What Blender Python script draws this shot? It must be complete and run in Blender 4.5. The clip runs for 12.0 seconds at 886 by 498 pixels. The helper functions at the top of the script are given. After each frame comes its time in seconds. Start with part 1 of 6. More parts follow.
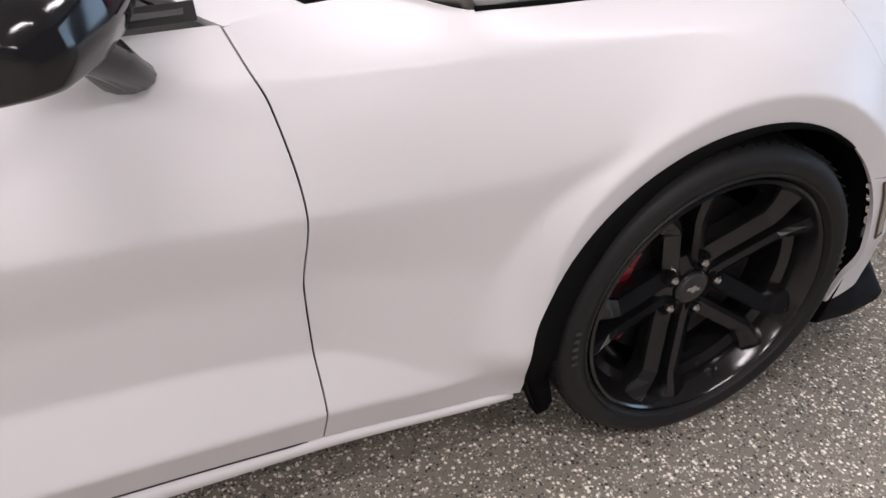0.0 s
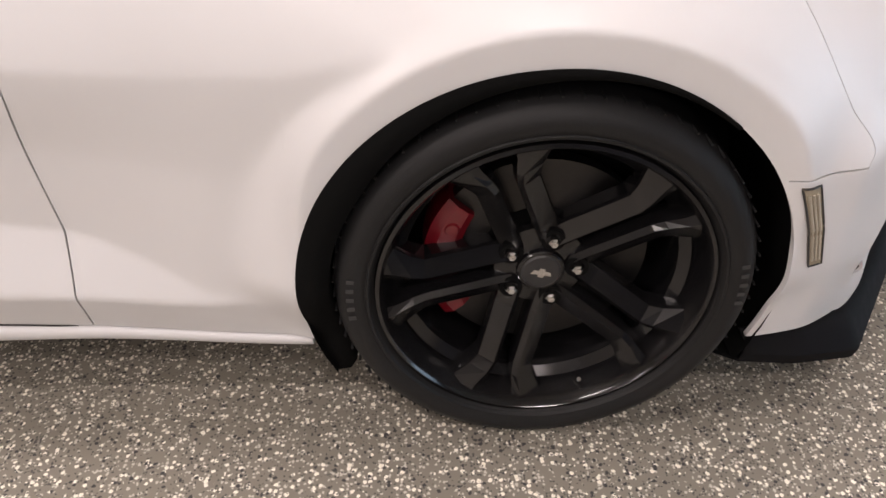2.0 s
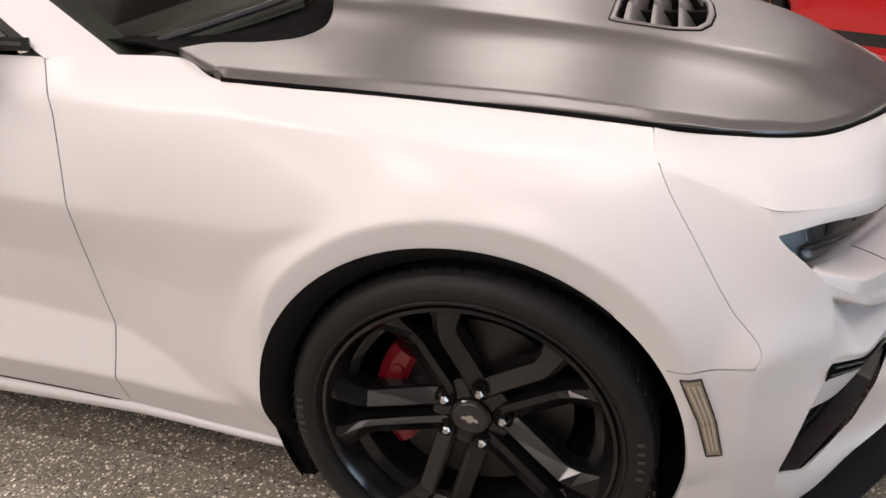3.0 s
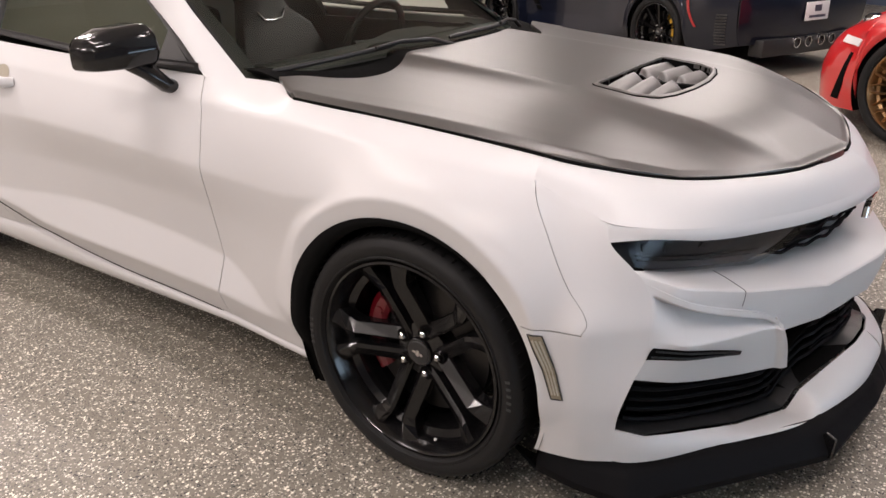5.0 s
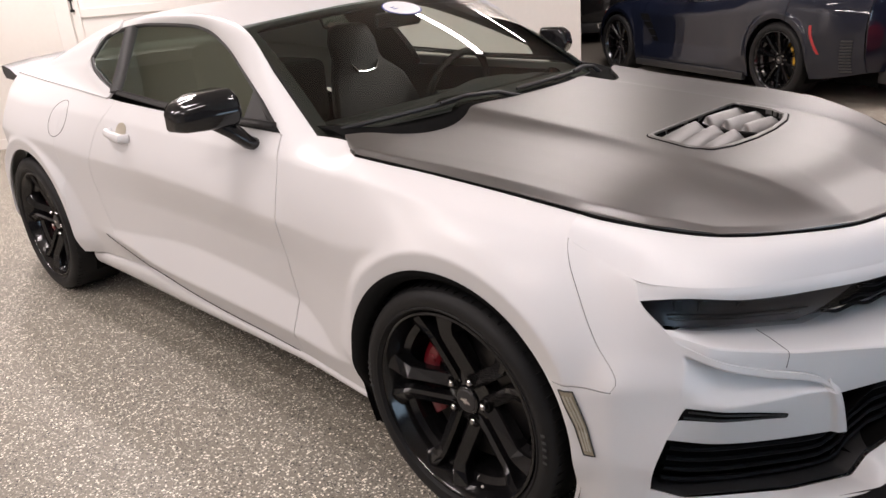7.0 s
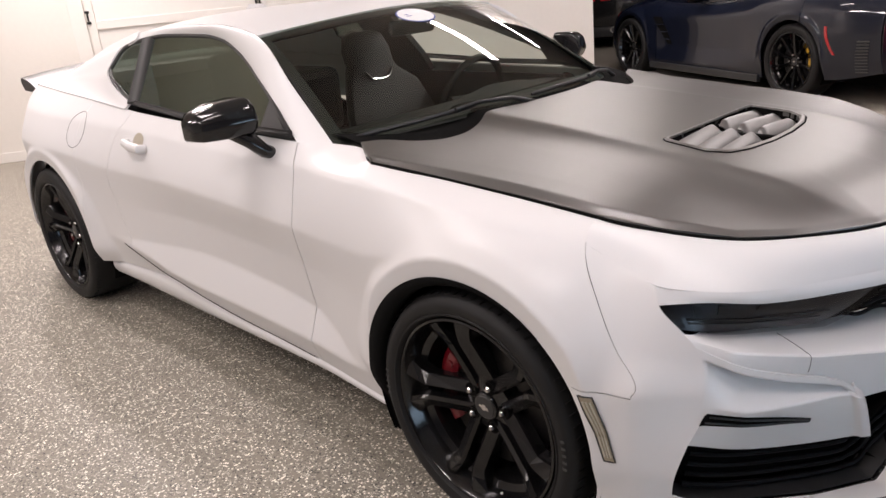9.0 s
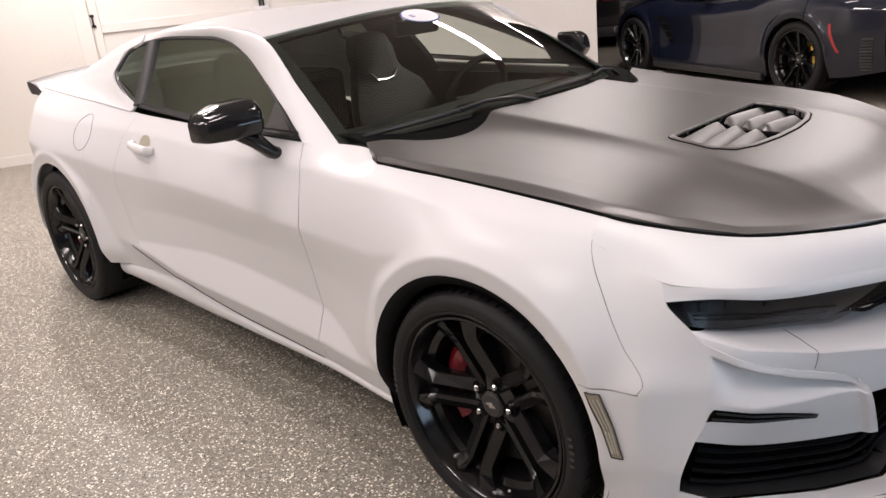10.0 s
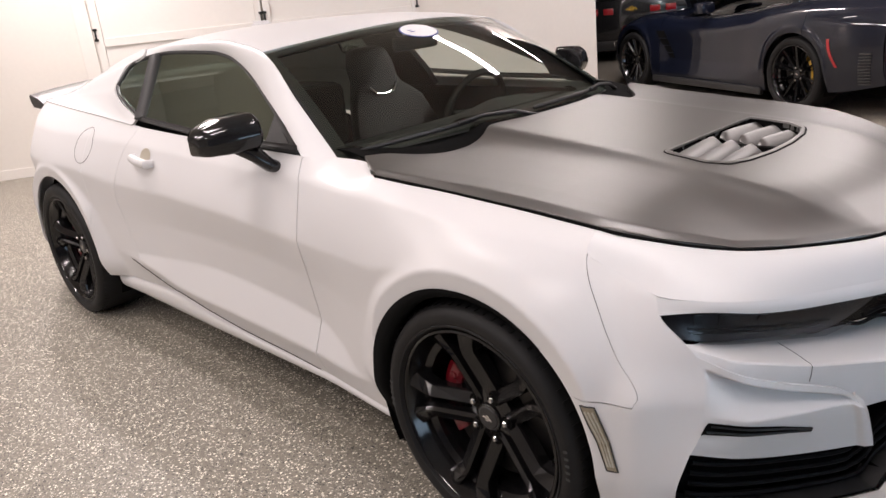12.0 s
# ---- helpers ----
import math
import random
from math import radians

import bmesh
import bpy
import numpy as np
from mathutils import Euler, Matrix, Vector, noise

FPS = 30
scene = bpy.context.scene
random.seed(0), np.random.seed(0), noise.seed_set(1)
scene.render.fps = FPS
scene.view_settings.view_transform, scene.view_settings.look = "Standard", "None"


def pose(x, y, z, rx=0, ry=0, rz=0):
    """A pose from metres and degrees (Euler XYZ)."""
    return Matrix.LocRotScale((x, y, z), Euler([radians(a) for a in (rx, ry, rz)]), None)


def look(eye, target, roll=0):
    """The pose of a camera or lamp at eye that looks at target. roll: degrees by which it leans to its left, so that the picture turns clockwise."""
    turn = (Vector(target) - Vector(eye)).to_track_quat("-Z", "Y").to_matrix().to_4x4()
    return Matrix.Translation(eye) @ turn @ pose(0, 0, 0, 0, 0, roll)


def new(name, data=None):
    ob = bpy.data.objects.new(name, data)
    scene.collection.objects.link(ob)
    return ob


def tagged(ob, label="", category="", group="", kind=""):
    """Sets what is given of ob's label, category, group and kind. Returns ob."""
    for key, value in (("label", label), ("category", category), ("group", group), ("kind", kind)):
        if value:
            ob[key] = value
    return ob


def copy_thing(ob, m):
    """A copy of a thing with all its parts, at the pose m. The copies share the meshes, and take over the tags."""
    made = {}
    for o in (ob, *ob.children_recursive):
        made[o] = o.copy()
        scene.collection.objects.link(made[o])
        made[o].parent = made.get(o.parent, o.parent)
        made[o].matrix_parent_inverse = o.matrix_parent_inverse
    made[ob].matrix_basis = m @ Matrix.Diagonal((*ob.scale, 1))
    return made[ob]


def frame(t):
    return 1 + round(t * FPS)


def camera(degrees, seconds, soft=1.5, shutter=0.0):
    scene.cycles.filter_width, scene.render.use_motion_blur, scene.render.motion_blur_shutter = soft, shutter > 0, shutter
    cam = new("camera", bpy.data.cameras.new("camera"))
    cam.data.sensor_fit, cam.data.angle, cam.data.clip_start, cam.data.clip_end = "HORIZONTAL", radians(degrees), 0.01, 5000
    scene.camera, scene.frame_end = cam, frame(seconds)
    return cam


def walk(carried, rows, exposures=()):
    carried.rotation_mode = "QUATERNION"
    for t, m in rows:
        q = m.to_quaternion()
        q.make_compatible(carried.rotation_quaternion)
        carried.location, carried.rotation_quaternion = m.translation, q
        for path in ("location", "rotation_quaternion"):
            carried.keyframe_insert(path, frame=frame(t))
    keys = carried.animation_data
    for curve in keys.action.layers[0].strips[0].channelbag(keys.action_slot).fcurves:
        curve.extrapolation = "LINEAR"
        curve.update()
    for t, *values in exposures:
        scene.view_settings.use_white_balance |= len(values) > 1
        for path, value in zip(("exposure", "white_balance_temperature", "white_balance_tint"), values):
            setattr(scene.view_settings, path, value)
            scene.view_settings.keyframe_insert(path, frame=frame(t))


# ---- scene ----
cam = camera(59.7, 12.0)
PATH = [
    (0, (-0.915, -1.79, 1.297), (-0.293, -0.284, 0.137), -0.9),
    (0.5, (-0.739, -1.603, 1.202), (-0.171, -0.089, 0.025), -0.6),
    (1, (-0.48, -1.575, 1.097), (-0.048, -0.035, -0.105), 1.4),
    (1.5, (-0.345, -1.703, 1.094), (-0.07, -0.141, -0.125), 0.9),
    (2, (-0.188, -1.854, 1.132), (-0.144, -0.257, -0.072), -0.6),
    (2.5, (0.08, -1.869, 1.183), (-0.147, -0.204, 0.099), 0.0),
    (3, (0.281, -1.957, 1.27), (-0.22, -0.251, 0.353), -2.5),
    (3.2, (0.377, -2.033, 1.28), (-0.211, -0.327, 0.416), -3.1),
    (4.8, (1.0, -2.206, 1.353), (-0.042, -0.692, 0.565), -1.2),
    (5, (1.057, -2.24, 1.355), (-0.009, -0.736, 0.578), -1.3),
    (5.5, (1.149, -2.216, 1.414), (-0.001, -0.758, 0.67), -1.0),
    (6, (1.216, -2.147, 1.415), (-0.032, -0.759, 0.697), -1.7),
    (6.5, (1.242, -2.135, 1.415), (-0.071, -0.801, 0.712), -3.7),
    (7, (1.248, -2.135, 1.425), (-0.091, -0.821, 0.733), -4.6),
    (7.5, (1.245, -2.137, 1.429), (-0.105, -0.83, 0.743), -5.0),
    (9.5, (1.243, -2.142, 1.425), (-0.13, -0.853, 0.752), -5.7),
    (10, (1.246, -2.15, 1.424), (-0.131, -0.864, 0.753), -6.0),
    (10.5, (1.247, -2.15, 1.426), (-0.136, -0.867, 0.76), -6.3),
    (11, (1.249, -2.149, 1.424), (-0.138, -0.868, 0.765), -6.4),
    (11.5, (1.25, -2.148, 1.428), (-0.139, -0.864, 0.779), -6.3),
    (12, (1.262, -2.149, 1.427), (-0.123, -0.855, 0.788), -5.9),
]
EXPOSURES = [(0.0, 0.06, 6100, 10), (0.6, 0.1, 6300, 10), (1.5, 0.3, 6550, 10), (2.2, 0.3, 6600, 10), (3.0, 0.16, 6700, 10), (5.0, 0.09, 6600, 10), (6.0, 0.07, 6500, 10), (12.0, 0.05, 6480, 10)]
walk(cam, [(t, look(eye, target, roll)) for t, eye, target, roll in PATH], EXPOSURES)

# ---------------------------------------------------------------- light and world
world = bpy.data.worlds.new("world")
scene.world = world
world.use_nodes = True
world.node_tree.nodes["Background"].inputs[0].default_value = (0.75, 0.85, 1.0, 1)
world.node_tree.nodes["Background"].inputs[1].default_value = 0.3

# The showroom's own axes: u runs along the panelled wall, v away from it into the room.
ROOM_O, ROOM_A, ROOM_N = Vector((-7.42, 0.11, 0)), Vector((0.5, 0.866, 0)), Vector((0.866, -0.5, 0))
ROOM_TURN = 60.0
U0, U1, V1, VB, CEIL, WALL_END = -7.0, 14.0, 14.5, -9.0, 3.9, 6.5


def room(u, v, z=0.0):
    p = ROOM_O + u * ROOM_A + v * ROOM_N
    return Vector((p.x, p.y, z))


def lamp_pose(u, v, z):
    p = room(u, v, z)
    return pose(p.x, p.y, p.z)


def room_pose(u, v, z, turn=0.0):
    p = room(u, v, z)
    return pose(p.x, p.y, p.z, 0, 0, ROOM_TURN + turn)


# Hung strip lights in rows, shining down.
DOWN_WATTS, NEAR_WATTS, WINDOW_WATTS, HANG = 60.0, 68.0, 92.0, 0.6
# Two match windshield reflections; the others are unseen, placed and tuned for brightness.
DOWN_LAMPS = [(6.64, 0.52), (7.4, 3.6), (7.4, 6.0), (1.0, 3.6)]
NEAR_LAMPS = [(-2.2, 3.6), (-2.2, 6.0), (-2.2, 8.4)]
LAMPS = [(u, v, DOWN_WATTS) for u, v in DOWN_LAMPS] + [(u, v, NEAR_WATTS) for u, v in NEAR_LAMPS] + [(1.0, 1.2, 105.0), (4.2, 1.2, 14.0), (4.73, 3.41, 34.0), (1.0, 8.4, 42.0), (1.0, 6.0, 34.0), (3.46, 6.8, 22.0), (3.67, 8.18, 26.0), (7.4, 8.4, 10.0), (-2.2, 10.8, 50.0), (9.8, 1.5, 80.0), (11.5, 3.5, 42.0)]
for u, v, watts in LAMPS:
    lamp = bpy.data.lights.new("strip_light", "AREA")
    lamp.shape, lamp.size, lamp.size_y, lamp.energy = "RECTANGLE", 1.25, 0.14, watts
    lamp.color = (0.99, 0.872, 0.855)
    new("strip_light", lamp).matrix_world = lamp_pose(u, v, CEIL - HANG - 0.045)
# Unseen cool source, added and placed for the blue cast on the car's front.
UNSEEN_WINDOWS = [(6.2, 3.6, 2.5), (11.2, 3.6, 2.5)]
for u, wide, high in UNSEEN_WINDOWS:
    lamp = bpy.data.lights.new("added_daylight", "AREA")
    lamp.shape, lamp.size, lamp.size_y, lamp.energy, lamp.color = "RECTANGLE", wide, high, WINDOW_WATTS, (0.72, 0.85, 1.0)
    new("added_daylight", lamp).matrix_world = room_pose(u, V1 - 0.02, 0.1 + high / 2) @ pose(0, 0, 0, -90, 0, 0)


# ---------------------------------------------------------------- materials
def material(name, base, rough=0.5, metal=0.0, coat=0.0, vary=0.08, grain=60.0, bump=0.0, bump_scale=200.0, ior=1.5):
    m = bpy.data.materials.new(name)
    m.use_nodes = True
    nt = m.node_tree
    b = nt.nodes["Principled BSDF"]
    b.inputs["Roughness"].default_value, b.inputs["Metallic"].default_value = rough, metal
    b.inputs["Coat Weight"].default_value, b.inputs["Coat Roughness"].default_value = coat, 0.03
    b.inputs["IOR"].default_value = ior
    tc = nt.nodes.new("ShaderNodeTexCoord")
    big, small = nt.nodes.new("ShaderNodeTexNoise"), nt.nodes.new("ShaderNodeTexNoise")
    big.inputs["Scale"].default_value, small.inputs["Scale"].default_value = 2.3, grain
    for n in (big, small):
        nt.links.new(tc.outputs["Object"], n.inputs["Vector"])
        n.inputs["Detail"].default_value = 4
    add = nt.nodes.new("ShaderNodeMath")
    nt.links.new(big.outputs["Fac"], add.inputs[0])
    nt.links.new(small.outputs["Fac"], add.inputs[1])
    ramp = nt.nodes.new("ShaderNodeMapRange")
    ramp.inputs["From Min"].default_value, ramp.inputs["From Max"].default_value = 0.6, 1.4
    nt.links.new(add.outputs[0], ramp.inputs["Value"])
    mix = nt.nodes.new("ShaderNodeMix")
    mix.data_type = "RGBA"
    mix.inputs["A"].default_value = (*[c * (1 - vary) for c in base], 1)
    mix.inputs["B"].default_value = (*[min(1, c * (1 + vary)) for c in base], 1)
    nt.links.new(ramp.outputs["Result"], mix.inputs["Factor"])
    nt.links.new(mix.outputs["Result"], b.inputs["Base Color"])
    rr = nt.nodes.new("ShaderNodeMapRange")
    rr.inputs["To Min"].default_value, rr.inputs["To Max"].default_value = rough * 0.88, min(1, rough * 1.12)
    nt.links.new(small.outputs["Fac"], rr.inputs["Value"])
    nt.links.new(rr.outputs["Result"], b.inputs["Roughness"])
    if bump:
        bn, bt = nt.nodes.new("ShaderNodeBump"), nt.nodes.new("ShaderNodeTexNoise")
        bt.inputs["Scale"].default_value, bt.inputs["Detail"].default_value = bump_scale, 3
        nt.links.new(tc.outputs["Object"], bt.inputs["Vector"])
        bn.inputs["Strength"].default_value, bn.inputs["Distance"].default_value = bump, 0.002
        nt.links.new(bt.outputs["Fac"], bn.inputs["Height"])
        nt.links.new(bn.outputs["Normal"], b.inputs["Normal"])
    return m


def glass(name, tint, gloss_rough=0.0, ior=1.45, cast=(1.0, 1.0, 1.0)):
    """A thin pane: tinted see-through with a Fresnel gloss."""
    m = bpy.data.materials.new(name)
    m.use_nodes = True
    nt = m.node_tree
    nt.nodes.remove(nt.nodes["Principled BSDF"])
    out = nt.nodes["Material Output"]
    see, shine = nt.nodes.new("ShaderNodeBsdfTransparent"), nt.nodes.new("ShaderNodeBsdfGlossy")
    see.inputs["Color"].default_value = (*tint, 1)
    shine.inputs["Roughness"].default_value = gloss_rough
    shine.inputs["Color"].default_value = (*cast, 1)
    mix, lw = nt.nodes.new("ShaderNodeMixShader"), nt.nodes.new("ShaderNodeLayerWeight")
    lw.inputs["Blend"].default_value = 0.5
    steep, fr = nt.nodes.new("ShaderNodeMath"), nt.nodes.new("ShaderNodeMath")
    steep.operation, steep.inputs[1].default_value = "POWER", 5.0
    fr.operation = "MULTIPLY_ADD"
    f0 = ((ior - 1) / (ior + 1)) ** 2 * 1.6
    fr.inputs[1].default_value, fr.inputs[2].default_value = 1 - f0, f0
    nt.links.new(lw.outputs["Facing"], steep.inputs[0])
    nt.links.new(steep.outputs[0], fr.inputs[0])
    nt.links.new(fr.outputs[0], mix.inputs[0])
    nt.links.new(see.outputs[0], mix.inputs[1])
    nt.links.new(shine.outputs[0], mix.inputs[2])
    nt.links.new(mix.outputs[0], out.inputs["Surface"])
    return m


def glowing(name, colour, strength):
    m = material(name, colour, 0.4)
    b = m.node_tree.nodes["Principled BSDF"]
    b.inputs["Emission Color"].default_value, b.inputs["Emission Strength"].default_value = (*colour, 1), strength
    return m


def flake_floor():
    """Grey epoxy floor with light, tan and dark vinyl flakes under a clear coat."""
    m = bpy.data.materials.new("flake_epoxy")
    m.use_nodes = True
    nt = m.node_tree
    b = nt.nodes["Principled BSDF"]
    tc = nt.nodes.new("ShaderNodeTexCoord")
    big = nt.nodes.new("ShaderNodeTexNoise")
    big.inputs["Scale"].default_value, big.inputs["Detail"].default_value = 0.9, 5
    nt.links.new(tc.outputs["Object"], big.inputs["Vector"])
    base = nt.nodes.new("ShaderNodeMix")
    base.data_type = "RGBA"
    base.inputs["A"].default_value, base.inputs["B"].default_value = (0.155, 0.141, 0.114, 1), (0.275, 0.250, 0.203, 1)
    nt.links.new(big.outputs["Fac"], base.inputs["Factor"])
    last = base.outputs["Result"]
    for scale, share, colour in ((150, 0.40, (0.54, 0.50, 0.43, 1)), (105, 0.28, (0.86, 0.81, 0.70, 1)), (200, 0.28, (0.065, 0.06, 0.056, 1)), (115, 0.13, (0.04, 0.037, 0.038, 1))):
        warp = nt.nodes.new("ShaderNodeTexNoise")
        warp.inputs["Scale"].default_value = scale * 1.7
        nt.links.new(tc.outputs["Object"], warp.inputs["Vector"])
        off = nt.nodes.new("ShaderNodeVectorMath")
        off.operation = "MULTIPLY_ADD"
        off.inputs[1].default_value = (0.006, 0.006, 0.0)
        nt.links.new(warp.outputs["Color"], off.inputs[0])
        nt.links.new(tc.outputs["Object"], off.inputs[2])
        vor = nt.nodes.new("ShaderNodeTexVoronoi")
        vor.inputs["Scale"].default_value = scale
        nt.links.new(off.outputs[0], vor.inputs["Vector"])
        pick, near = nt.nodes.new("ShaderNodeSeparateColor"), nt.nodes.new("ShaderNodeMath")
        nt.links.new(vor.outputs["Color"], pick.inputs[0])
        one = nt.nodes.new("ShaderNodeMath")
        one.operation = "LESS_THAN"
        one.inputs[1].default_value = share
        nt.links.new(pick.outputs[0], one.inputs[0])
        near.operation = "LESS_THAN"
        near.inputs[1].default_value = 0.42
        nt.links.new(vor.outputs["Distance"], near.inputs[0])
        both = nt.nodes.new("ShaderNodeMath")
        both.operation = "MULTIPLY"
        nt.links.new(one.outputs[0], both.inputs[0])
        nt.links.new(near.outputs[0], both.inputs[1])
        mix = nt.nodes.new("ShaderNodeMix")
        mix.data_type = "RGBA"
        mix.inputs["B"].default_value = colour
        nt.links.new(both.outputs[0], mix.inputs["Factor"])
        nt.links.new(last, mix.inputs["A"])
        last = mix.outputs["Result"]
    nt.links.new(last, b.inputs["Base Color"])
    rough = nt.nodes.new("ShaderNodeMapRange")
    rough.inputs["To Min"].default_value, rough.inputs["To Max"].default_value = 0.44, 0.62
    nt.links.new(big.outputs["Fac"], rough.inputs["Value"])
    nt.links.new(rough.outputs["Result"], b.inputs["Roughness"])
    bump, bn = nt.nodes.new("ShaderNodeBump"), nt.nodes.new("ShaderNodeTexNoise")
    bn.inputs["Scale"].default_value = 140
    nt.links.new(tc.outputs["Object"], bn.inputs["Vector"])
    bump.inputs["Strength"].default_value, bump.inputs["Distance"].default_value = 0.25, 0.001
    nt.links.new(bn.outputs["Fac"], bump.inputs["Height"])
    nt.links.new(bump.outputs["Normal"], b.inputs["Normal"])
    return m


WHITE_PAINT = material("white_paint", (0.67, 0.667, 0.674), 0.5, 0, 0.35, vary=0.010, grain=900)
WHITE_PAINT.node_tree.nodes["Principled BSDF"].inputs["Coat Roughness"].default_value = 0.26
HOOD_BLACK = material("satin_black_wrap", (0.020, 0.018, 0.015), 0.40, 0, 0.0, vary=0.05, grain=400, ior=2.3)
GLOSS_BLACK = material("gloss_black", (0.012, 0.012, 0.013), 0.10, 0, 0.0)
TRIM_BLACK = material("black_trim", (0.022, 0.022, 0.023), 0.42, bump=0.15, bump_scale=500)
GRILLE_BLACK = material("grille_black", (0.006, 0.006, 0.007), 0.7, ior=1.2)
DARK_CAVITY = material("dark_cavity", (0.005, 0.005, 0.005), 0.9, ior=1.15)
RUBBER = material("tyre_rubber", (0.013, 0.013, 0.0135), 0.55, bump=0.2, bump_scale=300, ior=1.33)
LETTER_GREY = material("tyre_lettering", (0.035, 0.035, 0.036), 0.6)
WHEEL_BLACK = material("satin_black_alloy", (0.007, 0.0068, 0.0074), 0.16, 0.0, 0.0, vary=0.08, grain=300, ior=1.55)
STEEL = material("machined_steel", (0.55, 0.54, 0.53), 0.22, 1.0, vary=0.1, grain=150)
DISC_STEEL = material("brake_disc_steel", (0.05, 0.048, 0.047), 0.36, 0.9, vary=0.1, grain=80)
CALIPER_RED = material("red_caliper_paint", (0.14, 0.003, 0.009), 0.35, 0, 0.4)
CALIPER_YELLOW = material("yellow_caliper_paint", (0.75, 0.42, 0.02), 0.35, 0, 0.3)
CHROME = material("chrome", (0.75, 0.75, 0.76), 0.1, 1.0)
MARKER = material("smoked_marker_lens", (0.30, 0.26, 0.19), 0.22, 0, 0.6, vary=0.1, grain=120)
# Marker lamp ribs; also the painted shade behind the door handles.
RIB_AND_SHADE = material("marker_rib_and_handle_shade", (0.46, 0.42, 0.34), 0.3, 0.2)
LAMP_DARK = material("headlamp_bezel", (0.03, 0.03, 0.034), 0.3, 0.2, 0.4)
LAMP_LENS = glass("headlamp_lens", (0.66, 0.67, 0.69), ior=1.2)
WINDSHIELD = glass("windshield_glass", (0.64, 0.70, 0.64))
SIDE_GLASS = glass("tinted_side_glass", (0.12, 0.14, 0.12), ior=2.9, cast=(0.86, 1.0, 0.92))
LEATHER = material("black_leather", (0.010, 0.010, 0.011), 0.5, grain=18)
DASH = material("dashboard_vinyl", (0.016, 0.016, 0.017), 0.6, bump=0.3, bump_scale=350)
STICKER = material("white_sticker", (0.8, 0.8, 0.82), 0.5)
STICKER_BLUE = material("blue_print", (0.05, 0.08, 0.35), 0.5)
BLUE_PAINT = material("dark_blue_metallic", (0.004, 0.006, 0.015), 0.4, 0.0, 1.0, vary=0.1, grain=900, ior=1.2)
BLACK_PAINT = material("black_paint", (0.008, 0.008, 0.009), 0.2, 0, 1.0)
RED_PAINT = material("red_paint", (0.62, 0.012, 0.016), 0.3, 0, 1.0, vary=0.03, grain=900)
BRONZE = material("bronze_alloy", (0.42, 0.26, 0.13), 0.32, 0.9, vary=0.1)
CAR_GLASS = glass("dark_car_glass", (0.10, 0.11, 0.11), ior=1.6)
TAIL_RED = material("tail_lamp_red", (0.35, 0.01, 0.015), 0.15, 0, 1.0)
GOLD = material("gold_emblem", (0.7, 0.45, 0.08), 0.25, 0.9)
PLATE = material("number_plate_white", (0.75, 0.75, 0.75), 0.4)
INK = material("dark_ink", (0.06, 0.06, 0.09), 0.5)
FLOOR = flake_floor()
WALL_WHITE = material("warm_white_wall_paint", (0.70, 0.67, 0.622), 0.55, vary=0.025, grain=25, bump=0.12, bump_scale=90)
DOOR_WHITE = material("white_door_paint", (0.72, 0.694, 0.654), 0.4, vary=0.02, grain=25, bump=0.06, bump_scale=60)
CEILING_WHITE = material("ceiling_paint", (0.54, 0.51, 0.465), 0.7, vary=0.04, bump=0.2, bump_scale=60)
# Dark blue-grey chosen so these walls bounce little and cool light onto the car.
COOL_BOUNCE_WALL = material("blue_grey_bounce_wall", (0.10, 0.125, 0.18), 0.6, vary=0.06, bump=0.1, bump_scale=60)
DARK_WALL = material("charcoal_wall_paint", (0.018, 0.018, 0.02), 0.7, vary=0.15, bump=0.1, bump_scale=60)
DRAPE = material("black_drape", (0.012, 0.012, 0.014), 0.85, vary=0.2)
HINGE = material("black_hinge_iron", (0.02, 0.02, 0.02), 0.4, 0.6)
FIXTURE = material("white_fixture_metal", (0.7, 0.7, 0.68), 0.4)
# Glow for the added, unseen panes.
PANE_GLOW = glowing("glowing_frosted_pane", (0.72, 0.85, 1.0), 0.5)


# ---------------------------------------------------------------- mesh helpers
def smooth_curve(xs, ys):
    """Monotone cubic through the points; returns a function of an array."""
    xs, ys = np.asarray(xs, float), np.asarray(ys, float)
    h, d = np.diff(xs), np.diff(ys) / np.diff(xs)
    m = np.zeros(len(xs))
    m[0], m[-1] = d[0], d[-1]
    for k in range(1, len(xs) - 1):
        if d[k - 1] * d[k] > 0:
            a, b = 2 * h[k] + h[k - 1], h[k] + 2 * h[k - 1]
            m[k] = (a + b) / (a / d[k - 1] + b / d[k])

    def f(x):
        x = np.clip(np.asarray(x, float), xs[0], xs[-1])
        k = np.clip(np.searchsorted(xs, x) - 1, 0, len(h) - 1)
        s = (x - xs[k]) / h[k]
        return (2 * s**3 - 3 * s**2 + 1) * ys[k] + (s**3 - 2 * s**2 + s) * h[k] * m[k] + (3 * s**2 - 2 * s**3) * ys[k + 1] + (s**3 - s**2) * h[k] * m[k + 1]

    return f


def line(pts, n, sharp=False):
    """n points evenly along a polyline, rounded unless sharp."""
    pts = np.asarray(pts, float)
    if len(pts) == 1:
        return np.repeat(pts, n, 0)
    s = np.r_[0, np.cumsum(np.linalg.norm(np.diff(pts, axis=0), axis=1) + 1e-9)]
    at = np.linspace(0, s[-1], n)
    return np.stack([np.interp(at, s, c) if sharp or len(pts) < 3 else smooth_curve(s, c)(at) for c in pts.T], 1)


